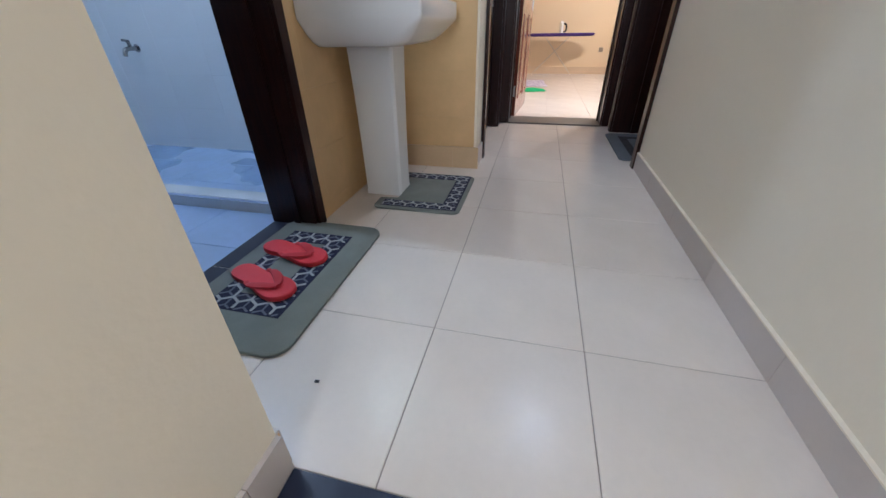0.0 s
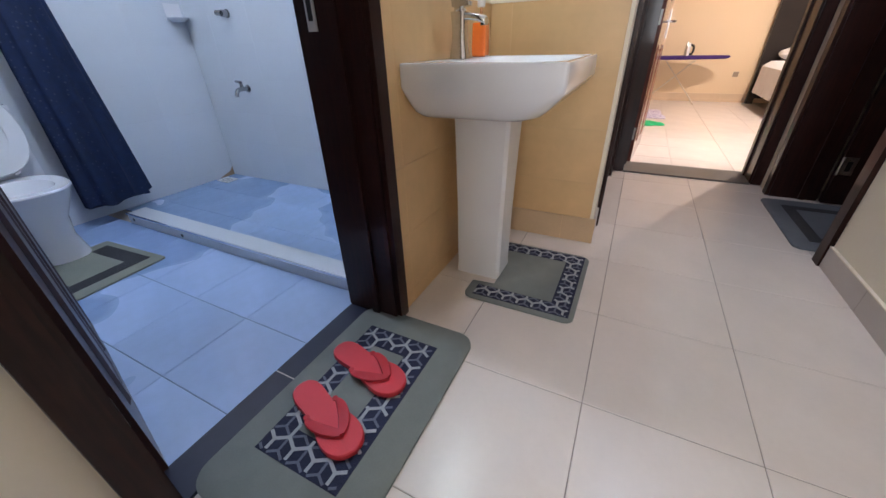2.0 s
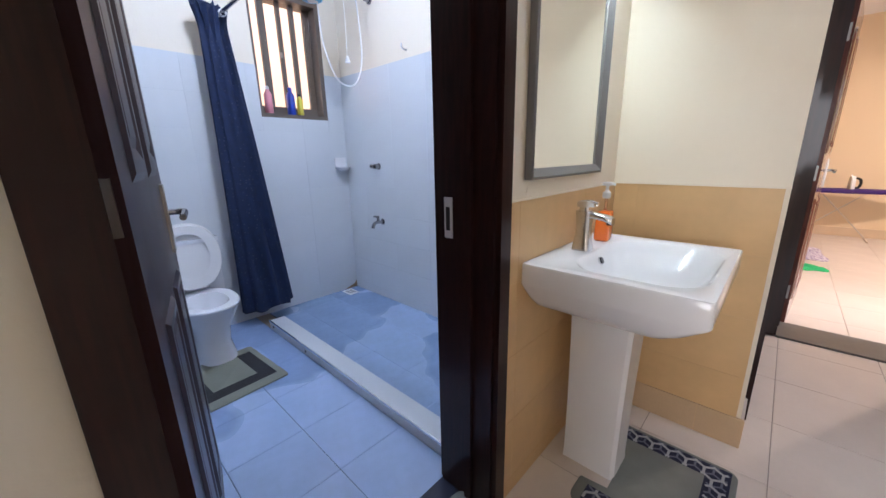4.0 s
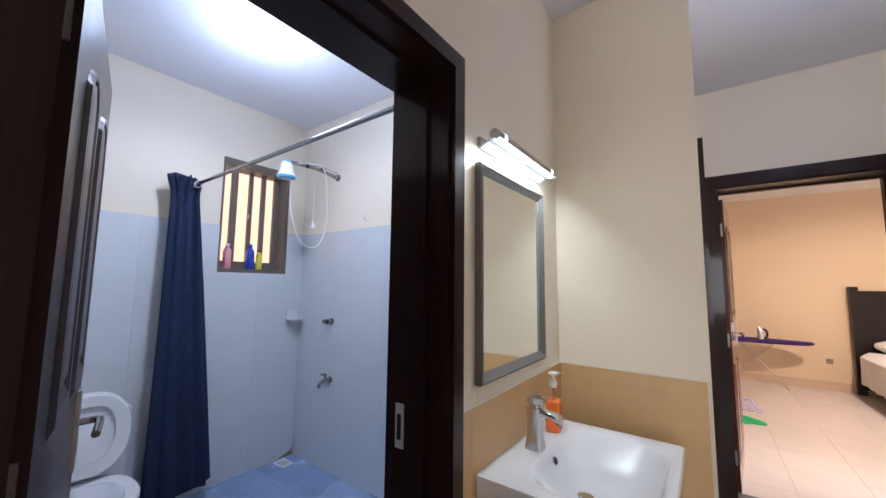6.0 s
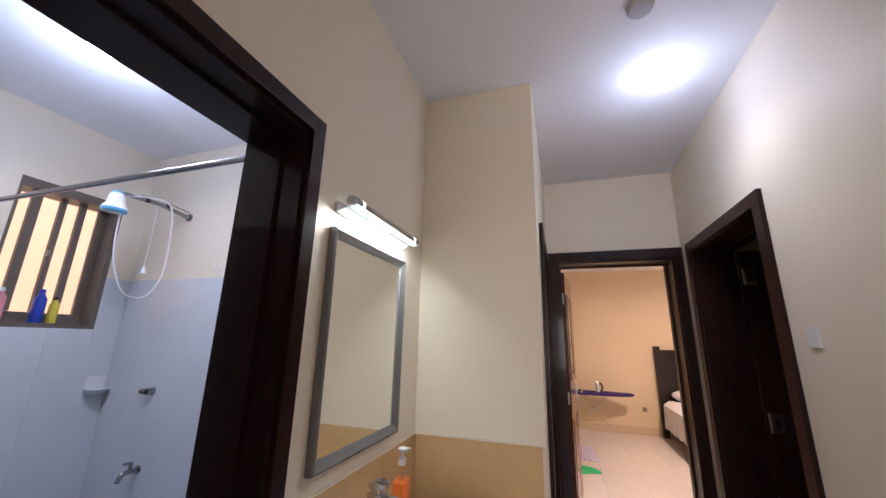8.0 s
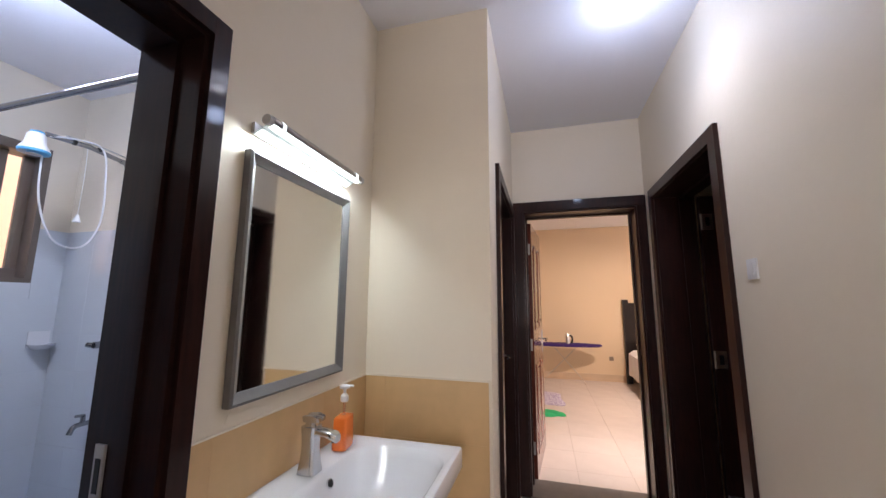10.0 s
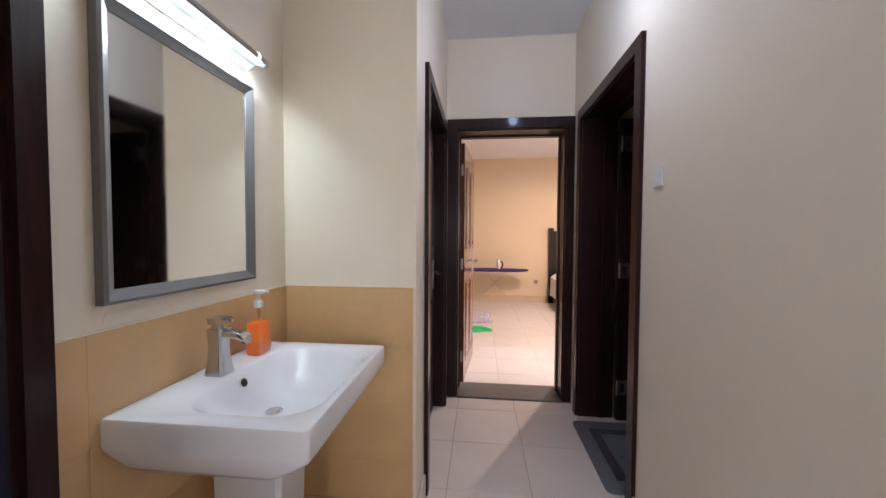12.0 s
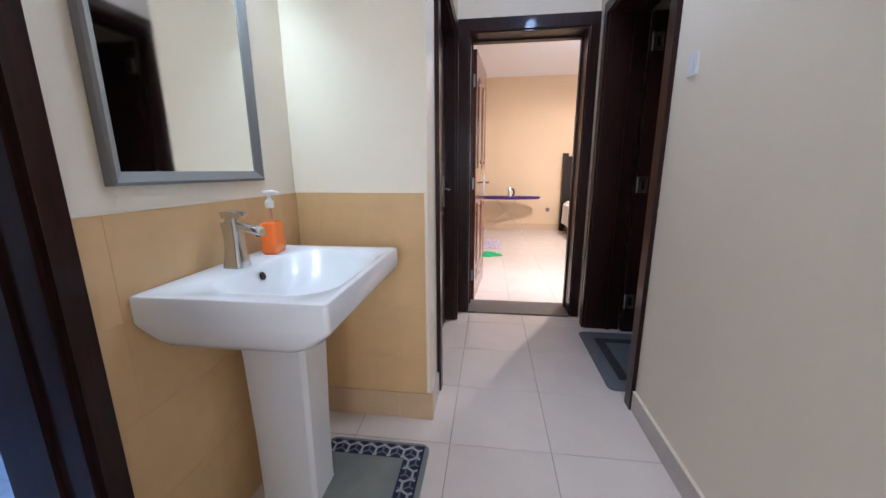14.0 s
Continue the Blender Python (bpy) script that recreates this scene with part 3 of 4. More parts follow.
# ---- ceiling lamps ----
def ceiling_lamp(name, label, x, y, power, color, glow, spread=120, side=0.14, kind="AREA", drop=0.2):
    """A round LED panel a few centimetres under the ceiling."""
    root = thing(name, label, "ceiling lamp", at=(x, y, H))
    part("diffuser", loft([sring(0, 0, a, a, z, 2, 40) for a, z in ((0.060, -0.0005), (0.066, -0.010), (0.068, -0.045), (0.060, -0.060), (0.03, -0.066))]), glow, root, "lit round diffuser", smooth=True)
    d = lamp(name + "_light", kind, power, color, look((x, y, H - 0.070), (x, y + 0.0001, 0)), 0.10 if kind == "AREA" else 0.03)
    # extra blue point light hung below the panel, brightens the ceiling around it
    lamp(name + "_halo_fill", "POINT", power * side, (0.58, 0.73, 1.0), pose(x, y, H - drop), 0.05)
    if kind == "AREA":
        d.data.shape, d.data.spread = "DISK", radians(spread)
    else:
        d.data.spot_size, d.data.spot_blend = radians(spread), 1.0
    return root


ceiling_lamp("hall_lamp", "lit round lamp on the corridor ceiling", 1.27, 2.11, LAMP_HALL, (0.95, 0.96, 1.0), BULB, 134, 0.15, "SPOT", 0.27)
ceiling_lamp("bathroom_lamp", "lit round lamp on the bathroom ceiling", -1.36, 1.10, LAMP_BATH, (0.85, 0.93, 1.0), BULB, 155, 1.35, "AREA", 0.28)
ceiling_lamp("bedroom_lamp", "lit round lamp on the bedroom ceiling", 2.6, 5.7, LAMP_BED, (1.0, 0.79, 0.60), BULBW, 170)
sm = thing("ceiling_rose", "round grey-white plastic ceiling cover", "smoke alarm", at=(1.10, 1.64, H))
part("disc", loft([sring(0, 0, a, a, z, 2, 40) for a, z in ((0.055, -0.001), (0.055, -0.02), (0.045, -0.032), (0.02, -0.036))]), mat("grey_plastic", (0.45, 0.45, 0.48), 0.5), sm, smooth=True)

# fill light from an added rear window; daylight from the unseen bedroom window
lamp("rear_fill_light", "AREA", FILL_ROOM, (1.0, 0.97, 0.93), look((1.08, -3.15, 1.55), (1.05, 0, 1.2)), 0.85, 1.2)
lamp("bedroom_window_daylight", "AREA", DAY_BED, (1.0, 0.93, 0.84), look((4.77, 4.3, 1.55), (1.2, 4.25, 0.0)), 1.05, 1.2).data.spread = radians(34)

# ---- floor mats and slippers ----
def rounded_slab(x0, y0, x1, y1, z0, z1, r, notch=None, n=6):
    pts = []
    for cx, cy, a0 in ((x1 - r, y1 - r, 0), (x0 + r, y1 - r, 90), (x0 + r, y0 + r, 180), (x1 - r, y0 + r, 270)):
        for k in range(n + 1):
            a = radians(a0 + 90 * k / n)
            pts.append((cx + r * math.cos(a), cy + r * math.sin(a)))
        if notch and a0 == 90:
            u, v, d = notch
            pts += [(x0, v), (x0 + d, v - 0.01), (x0 + d, u + 0.01), (x0, u)]
    c = ((x0 + x1) / 2, (y0 + y1) / 2)
    def sh(p, d):
        return (p[0] + (c[0] - p[0]) * d / abs(x1 - x0) * 2, p[1] + (c[1] - p[1]) * d / abs(y1 - y0) * 2)
    return loft([[(*p, z0) for p in pts], [(*p, z1 - 0.005) for p in pts], [(*sh(p, 0.006), z1) for p in pts]])


def petals(parent, rects, z, R, sx=1.0, sy=1.0):
    """Interlaced hexagon outlines and their spokes over the border's bands."""
    light, mid = bmesh.new(), bmesh.new()
    x0, x1 = min(q[0] for q in rects), max(q[2] for q in rects)
    y0, y1 = min(q[1] for q in rects), max(q[3] for q in rects)
    def inside(p):
        return any(q[0] + 0.002 < p[0] < q[2] - 0.002 and q[1] + 0.002 < p[1] < q[3] - 0.002 for q in rects)
    def bar(bm, p, q, w_, h):
        for k in range(4):
            a = (p[0] + (q[0] - p[0]) * k / 4, p[1] + (q[1] - p[1]) * k / 4)
            b = (p[0] + (q[0] - p[0]) * (k + 1) / 4, p[1] + (q[1] - p[1]) * (k + 1) / 4)
            if not inside(a) or not inside(b):
                continue
            d = Vector((b[0] - a[0], b[1] - a[1], 0))
            nrm = Vector((-d.y, d.x, 0)).normalized() * w_ / 2
            A, B = Vector((*a, z)), Vector((*b, z))
            lo = [bm.verts.new(v) for v in (A - nrm, B - nrm, B + nrm, A + nrm)]
            hi = [bm.verts.new(v + Vector((0, 0, h))) for v in (A - nrm, B - nrm, B + nrm, A + nrm)]
            bm.faces.new(hi)
            for m_ in range(4):
                bm.faces.new((lo[m_], lo[(m_ + 1) % 4], hi[(m_ + 1) % 4], hi[m_]))
    row, y = 0, y0 - R
    while y < y1 + R:
        x = x0 - R + (R * 0.866 * sx if row % 2 else 0)
        while x < x1 + R:
            P = [(x + R * sx * math.sin(radians(60 * k)), y + R * sy * math.cos(radians(60 * k))) for k in range(6)]
            for k in range(3):
                bar(light, P[k], P[k + 1], 0.0098, 0.0010)
                bar(mid, (x, y), P[2 * k], 0.0075, 0.0007)
            x += 2 * R * 0.866 * sx
        y += 1.5 * R * sy
        row += 1
    tagged(part("pale_print", light, PRINTL, parent, "pale grey petal outlines"), kind="stuff")
    tagged(part("grey_print", mid, PRINTM, parent, "grey petal veins"), kind="stuff")


m1 = thing("bath_mat", "grey bath mat with a navy petal border before the bathroom door", "mat", at=(0.10, 0.665, 0))
part("pad", rounded_slab(-0.240, -0.418, 0.237, 0.378, 0.001, 0.016, 0.065), GREYMAT, m1, smooth=True)
bm = bmesh.new()
for a in ((-0.155, -0.275, -0.085, 0.265), (0.045, -0.275, 0.132, 0.265), (-0.085, -0.275, 0.045, -0.185), (-0.085, 0.18, 0.045, 0.265)):
    box(a[0], a[1], 0.0155, a[2], a[3], 0.0175, bm)
part("border", bm, PRINT, m1, "navy border")
petals(m1, ((-0.155, -0.275, -0.085, 0.265), (0.045, -0.275, 0.132, 0.265), (-0.087, -0.275, 0.047, -0.185), (-0.087, 0.18, 0.047, 0.265)), 0.0176, 0.042)
m2 = thing("pedestal_mat", "grey pedestal mat with a navy petal border under the washbasin", "mat", at=(0, 0, 0))
part("pad", rounded_slab(0.18, 1.27, 0.645, 1.81, 0.001, 0.014, 0.04, notch=(1.385, 1.60, 0.10)), GREYMAT, m2, smooth=True)
bm = bmesh.new()
for a in ((0.22, 1.29, 0.625, 1.365), (0.20, 1.715, 0.625, 1.79), (0.545, 1.365, 0.625, 1.715)):
    box(a[0], a[1], 0.0135, a[2], a[3], 0.0155, bm)
part("border", bm, PRINT, m2, "navy border")
petals(m2, ((0.22, 1.29, 0.625, 1.365), (0.20, 1.715, 0.625, 1.79), (0.545, 1.363, 0.625, 1.717)), 0.0156, 0.036)


def slipper(x, y, rz, mirror):
    root = thing("flip_flop", "red rubber flip-flop on the bath mat", "flip-flop", "flip-flops on the mat", at=(x, y, 0.0178), rz=rz)
    outline = ((-0.155, 0.0), (-0.150, 0.022), (-0.130, 0.040), (-0.095, 0.0465), (-0.05, 0.044), (0.0, 0.046), (0.05, 0.056), (0.09, 0.0605), (0.125, 0.053), (0.150, 0.032), (0.160, 0.0))
    side = smooth_path([(u, v, 0) for u, v in outline], 4)
    pts = [(p.x, p.y * (1.0 if mirror > 0 else 0.93)) for p in side] + [(p.x, -p.y * (0.93 if mirror > 0 else 1.0)) for p in side[-2:0:-1]]
    part("sole", loft([[(x_ * s_, y_ * s_, z) for x_, y_ in pts] for s_, z in ((0.97, 0), (1, 0.004), (1, 0.017), (0.975, 0.021))]), RED, root, "red rubber sole", smooth=True)
    toe = Vector((0.098, 0.004 * mirror, 0.022))
    for s_ in (-1, 1):
        path = smooth_path([toe + Vector((0, 0, 0.009)), (0.080, 0.015 * s_, 0.030), (0.045, 0.036 * s_, 0.031), (0.005, 0.048 * s_, 0.026), (-0.022, 0.048 * s_, 0.018)], 5)
        rings = []
        for k, p in enumerate(path):
            d = (path[min(k + 1, len(path) - 1)] - path[max(k - 1, 0)])
            side_ = Vector((-d.y, d.x, 0)).normalized()
            w_ = 0.006 + 0.0105 * math.sin(math.pi * min(1, (k + 2) / (len(path) + 1)))
            up_ = Vector((0, 0, 0.0022))
            rings.append([p - side_ * w_ - up_, p + side_ * w_ - up_, p + side_ * w_ * 0.85 + up_, p + up_ * 1.8, p - side_ * w_ * 0.85 + up_])
        part("strap", loft(rings), REDDK, root, "darker red strap", smooth=True)
    for s_ in (-1, 1):
        part("strap_plug", tube([(-0.022, 0.046 * s_, 0.0195), (-0.022, 0.046 * s_, 0.0245)], 0.009, 12), REDDK, root, smooth=True)
    part("toe_post", tube([toe - Vector((0, 0, 0.003)), toe + Vector((-0.002, 0, 0.012))], 0.005, 8), REDDK, root, smooth=True)


slipper(0.062, 0.745, -12, 1)
slipper(0.062, 0.545, -19, -1)

m3 = thing("grey_door_mat", "grey mat with a charcoal band in the side doorway", "mat", at=(0, 0, 0))
part("pad", rounded_slab(1.575, 2.345, 2.18, 3.09, 0.001, 0.014, 0.04), BLUEMAT, m3, smooth=True)
bm = bmesh.new()
for a in ((1.66, 2.44, 2.04, 2.50), (1.66, 2.92, 2.04, 2.98), (1.66, 2.50, 1.72, 2.92), (1.98, 2.50, 2.04, 2.92)):
    box(a[0], a[1], 0.0135, a[2], a[3], 0.0155, bm)
part("band", bm, DARKMAT, m3, "charcoal band")

# ---- niche fittings ----
sw = thing("light_switch", "white plastic light switch on the corridor wall", "light switch", at=(1.645, 2.036, 1.605))
part("plate", box(-0.007, -0.034, -0.040, -0.0005, 0.034, 0.040), WHITEP, sw, bevel=0.003)
part("rocker", box(-0.0095, -0.014, -0.022, -0.0072, 0.014, 0.022), WHITEP, sw, bevel=0.001)
vp = thing("angle_valve", "small brass angle valve with pipe under the washbasin", "pipe", at=(0, 1.66, 0.53))
part("pipe", tube(smooth_path([(0.012, 0, 0), (0.05, 0, 0), (0.075, -0.01, 0.02), (0.08, -0.03, 0.12), (0.09, -0.06, 0.19)], 4), 0.006, 8), STEEL, vp, smooth=True)
part("valve", tube([(0.012, 0, 0), (0.06, 0, 0)], 0.014, 12), BRASS, vp, "dull brass valve", smooth=True)
part("knob", tube([(0.045, 0, 0), (0.045, 0, -0.035)], 0.013, 10), BRASS, vp, smooth=True)

# ---- bathroom ----
def window():
    root = thing("window_1", "small brown aluminium sliding window with burglar bars", "window", at=(-2.42, 1.64, 1.58))
    root["kind"] = "structure"
    W, HH = 0.28, 0.92
    for n, a in (("window_frame", (-W, 0, -W + 0.016, HH)), ("window_frame", (W - 0.035, 0, W, HH)), ("window_frame", (-W + 0.016, 0, W - 0.035, 0.03)), ("window_rail", (-W + 0.016, 0.03, W - 0.035, 0.095)), ("window_frame", (-W + 0.016, HH - 0.06, W - 0.035, HH))):
        part(n, box(-0.17, a[0], a[1], 0.004 if n == "window_frame" else -0.095, a[2], a[3]), ALU, root, bevel=0.002)
    for y, b in ((-0.155, 0.024), (-0.022, 0.015), (0.085, 0.018)):
        part("glazing_bar", box(-0.10, y - b, 0.096, -0.07, y + b, HH - 0.06), ALU, root, bevel=0.002)
    part("sliding_stile", box(-0.125, 0.192, 0.096, -0.104, 0.2445, HH - 0.06), ALU, root, bevel=0.002)
    part("window_catch", tube([(-0.068, -0.035, 0.46), (-0.062, -0.035, 0.50)], 0.008, 10), STEEL, root, smooth=True)
    gl = part("pane", box(-0.088, -W + 0.016, 0.096, -0.084, W - 0.035, HH - 0.06), GLASS, root, "clear window glass")
    gl.visible_shadow = False
    return root


window()
bd = struct("backdrop", box(-3.9, -1.0, -0.1, -3.85, 4.5, 4.0), OUTSIDE, "orange rendered wall of the next building, glowing in place of sunlight")

# shower curb
curb = struct("shower_curb", box(-2.12, 1.095, -0.02, -0.225, 1.205, 0.065), BTILE, "raised tiled shower curb", bevel=0.004)
struct("curb_trim", box(-2.122, 1.088, 0.058, -0.225, 1.0945, 0.070), CHROME, "steel edge strip on the curb")

for x, z in ((-2.06, 0.030), (-1.55, 0.022)):
    wh = thing("weep_hole", "small dark drain hole in the shower curb", "drain hole", at=(x, 1.0945, z))
    part("hole", tube([(0, 0, 0), (0, -0.0025, 0)], 0.011, 10), BLACK, wh)
struct("corner_stain", loft([[(-2.4105, 1.93, 0.0), (-2.4105, 2.0705, 0.0), (-2.4105, 2.0705, 0.07), (-2.4105, 2.04, 0.035), (-2.4105, 1.99, 0.02)], [(-2.4085, 1.93, 0.0), (-2.4085, 2.0705, 0.0), (-2.4085, 2.0705, 0.07), (-2.4085, 2.04, 0.035), (-2.4085, 1.99, 0.02)]]), RUST, "rusty brown stain in the shower corner")
rod = thing("curtain_rod", "chrome shower curtain rod", "curtain rod", at=(0, 1.13, 2.19))
part("rod", tube([(-2.41, 0, 0), (-0.225, 0, 0)], 0.0125, 16), DCHROME, rod, smooth=True)
for x in (-2.414, -0.226):
    part("flange", tube([(x - 0.006, 0, 0), (x + 0.006, 0, 0)], 0.03, 20), CHROME, rod, smooth=True)

cu = thing("shower_curtain", "navy blue shower curtain gathered on its rod", "shower curtain", at=(-2.28, 1.07, 0))
rings = []
n = 96
for k in range(64):
    f = (k / 63) ** 1.6
    z = 2.215 - (2.215 - 0.12) * f
    spread = 0.072 + 0.11 * f + 0.03 * math.exp(-(f * 30) ** 2)
    thick = 0.035 + 0.03 * f
    ring = []
    for i in range(n):
        a = 2 * math.pi * i / n
        fold = 1 + 0.28 * math.sin(9 * a + 1.3 * math.sin(f * 4)) * (0.7 + 0.3 * math.sin(f * 9 + a))
        fold += 0.5 * math.exp(-(f * 14) ** 2) * math.sin(17 * a + 40 * f)
        fold += 0.10 * math.sin(31 * f + 5 * a) * math.sin(4 * a + 17 * f) + 0.05 * math.sin(73 * f - 7 * a)
        ring.append((0.05 * math.sin(f * 3) * 0.3 + thick * math.cos(a) * fold, 0.09 * f + spread * math.sin(a) * (1 + 0.10 * math.sin(9 * a)), z + 0.012 * math.sin(5 * a) + 0.022 * math.exp(-(f * 30) ** 2) * math.sin(13 * a)))
    rings.append(ring)
part("cloth", loft(rings), NAVY, cu, "navy blue cloth with faint woven stripes", smooth=True)
for x in (-0.05, -0.03, -0.01, 0.015, 0.04, 0.06):
    pts = [(x, 0.06 + 0.021 * math.cos(a), 2.19 + 0.021 * math.sin(a) - 0.006) for a in [2 * math.pi * k / 14 for k in range(15)]]
    part("curtain_ring", tube(pts, 0.003, 6), WHITEP, cu, smooth=True)


def toilet():
    root = thing("toilet", "white ceramic toilet with its lid up", "toilet", at=(-2.42, 0.69, 0))
    rings = [sring(cx, 0, rx, ry, z, p, 40) for cx, rx, ry, z, p in (
        (0.36, 0.24, 0.115, 0.0, 3), (0.36, 0.235, 0.11, 0.03, 3), (0.37, 0.20, 0.095, 0.12, 2.6), (0.38, 0.20, 0.11, 0.22, 2.4),
        (0.40, 0.235, 0.155, 0.32, 2.3), (0.42, 0.25, 0.18, 0.385, 2.3), (0.42, 0.245, 0.175, 0.395, 2.3), (0.43, 0.175, 0.12, 0.392, 2.2), (0.43, 0.13, 0.09, 0.30, 2), (0.40, 0.06, 0.05, 0.22, 2))]
    part("bowl", loft(rings), CERAMIC, root, smooth=True)
    m = Matrix.Translation((0.225, 0, 0.425)) @ Matrix.Rotation(radians(-101), 4, "Y")
    part("lid", loft([[m @ Vector(p) for p in sring(0.222, 0, 0.222 * s, 0.188 * s, z, 2.3)] for s, z in ((0.93, -0.012), (1, -0.006), (1, 0.006), (0.90, 0.010), (0.6, 0.004))]), WHITEP, root, "raised white plastic lid", smooth=True)
    m = Matrix.Translation((0.245, 0, 0.425)) @ Matrix.Rotation(radians(-98), 4, "Y")
    part("seat", loft([[m @ Vector(p) for p in sring(cx, 0, rx, ry, z, 2.3)] for cx, rx, ry, z in ((0.215, 0.212, 0.180, 0.0), (0.215, 0.217, 0.185, 0.010), (0.215, 0.208, 0.178, 0.020), (0.225, 0.150, 0.118, 0.018), (0.225, 0.147, 0.115, 0.002))], closed=True), WHITEP, root, "raised white plastic seat", smooth=True)
    tk = part("tank", box(0.012, -0.18, 0.36, 0.175, 0.18, 0.72), CERAMIC, root, bevel=0.02, seg=3, smooth=True)
    part("tank_lid", box(0.006, -0.187, 0.722, 0.185, 0.187, 0.75), CERAMIC, root, bevel=0.01, seg=3, smooth=True)
    part("flush_button", tube([(0.10, 0, 0.75), (0.10, 0, 0.758)], 0.022, 20), CHROME, root, smooth=True)
    for s in (-1, 1):
        part("seat_hinge", tube([(0.215, s * 0.07 - 0.012, 0.425), (0.215, s * 0.07 + 0.012, 0.425)], 0.012, 10), CHROME, root, smooth=True)


toilet()
m4 = thing("toilet_mat", "olive-grey mat with a charcoal band before the toilet", "mat", at=(-1.66, 0.66, 0), rz=4)
part("pad", rounded_slab(-0.26, -0.24, 0.27, 0.24, 0.001, 0.012, 0.02), OLIVE, m4, smooth=True)
bm = bmesh.new()
for a in ((0.12, -0.20, 0.20, 0.20), (-0.18, 0.12, 0.12, 0.20), (-0.18, -0.20, 0.12, -0.12)):
    box(a[0], a[1], 0.0115, a[2], a[3], 0.0135, bm)
part("band", bm, DARKMAT, m4, "charcoal band")

bd2 = thing("bidet_spray", "chrome bidet spray on the bathroom wall", "bidet spray", at=(-2.411, 0.47, 0.93))
part("holder", tube([(0.0, 0, 0), (0.035, 0, 0)], 0.014, 12), CHROME, bd2, smooth=True)
part("nozzle", tube(smooth_path([(0.04, 0, -0.06), (0.042, 0, 0.0), (0.05, 0.0, 0.05), (0.085, 0.0, 0.075)], 4), [0.008] * 9 + [0.011] * 4, 10), WHITEP, bd2, "white spray nozzle", smooth=True)
part("hose", tube(smooth_path([(0.04, 0, -0.06), (0.045, 0.01, -0.3), (0.04, 0.03, -0.5), (0.02, 0.05, -0.35), (0.004, 0.05, -0.28)], 5), 0.006, 8), STEEL, bd2, "steel hose", smooth=True)

SY = 2.078
def bib_tap(name, label, x, z, long):
    root = thing(name, label, "tap", at=(x, SY, z))
    part("flange", tube([(0, 0.0, 0), (0, -0.008, 0)], 0.028, 20), DCHROME, root, smooth=True)
    if long:
        part("body", tube(smooth_path([(0, -0.008, 0), (0, -0.07, 0), (0, -0.10, -0.01), (0, -0.115, -0.045)], 4), 0.0145, 12), DCHROME, root, smooth=True)
        part("stem", tube([(0, -0.055, 0.008), (0, -0.055, 0.045)], 0.012, 10), DCHROME, root, smooth=True)
        part("lever", tube([(-0.005, -0.045, 0.047), (0.0, -0.095, 0.055)], 0.009, 8), DCHROME, root, "chrome lever", smooth=True)
    else:
        part("body", tube([(0, -0.008, 0), (0, -0.05, 0)], 0.022, 16), DCHROME, root, smooth=True)
        part("lever", tube([(0, -0.05, 0), (-0.035, -0.062, 0.004)], 0.016, 10), DCHROME, root, "chrome knob", smooth=True)


bib_tap("shower_tap", "chrome bib tap on the shower wall", -1.92, 0.715, True)
bib_tap("shower_valve", "chrome shower valve knob on the shower wall", -1.93, 1.185, False)
sd = thing("soap_dish", "white ceramic soap dish in the shower corner", "soap dish", at=(-2.415, 2.0, 1.18))
part("back", box(-0.004, -0.055, -0.02, 0.012, 0.055, 0.085), CERAMIC, sd, bevel=0.006, smooth=True)
part("dish", loft([sring(0.045, 0, a, b, z, 2.4, 30) for a, b, z in ((0.03, 0.04, -0.03), (0.05, 0.06, -0.012), (0.058, 0.068, 0.0), (0.052, 0.062, 0.0), (0.035, 0.045, -0.012))]), CERAMIC, sd, smooth=True)

sh = thing("shower", "white and sky-blue electric shower head on a wall arm", "shower head", at=(-1.925, SY, 2.415))
part("flange", tube([(0, 0, 0), (0, -0.010, 0), (0, -0.012, 0), (0, -0.05, 0.0)], [0.030, 0.030, 0.019, 0.016], 20), DCHROME, sh, smooth=True)
part("arm", tube([(0, -0.03, 0), (-0.01, -0.22, 0.028), (-0.02, -0.43, 0.022)], 0.0145, 12), DCHROME, sh, "dull chrome arm", smooth=True)
part("stay", tube([(0.002, -0.012, 0.036), (-0.006, -0.20, 0.056), (-0.012, -0.34, 0.050)], 0.0050, 8), STEEL, sh, "thin steel stay", smooth=True)
for y, z in ((-0.17, 0.035), (-0.30, 0.034)):
    part("clip", tube([(-0.009, y - 0.007, z - 0.008), (-0.009, y + 0.007, z - 0.008)], 0.019, 12), BLACK, sh, smooth=True)
HX, HY, HZ = -0.02, -0.465, -0.022
part("head", loft([sring(HX, HY, a, a, HZ + z, 2, 32) for a, z in ((0.030, 0.03), (0.040, 0.02), (0.045, -0.03), (0.062, -0.06), (0.068, -0.075))]), WHITEP, sh, "white plastic head", smooth=True)
part("blue_cap", loft([sring(HX, HY, a, a, HZ + z, 2, 32) for a, z in ((0.018, 0.045), (0.030, 0.04), (0.032, 0.031))]), BLUEP, sh, "sky-blue cap", smooth=True)
part("spray_plate", loft([sring(HX, HY, a, a, HZ + z, 2, 32) for a, z in ((0.0685, -0.0755), (0.066, -0.09), (0.05, -0.094))]), BLUEP, sh, "sky-blue spray plate", smooth=True)
part("nozzle_ring", loft([sring(HX, HY, a, a, HZ + z, 2, 24) for a, z in ((0.030, -0.0945), (0.030, -0.099), (0.022, -0.099))]), WHITEP, sh, smooth=True)
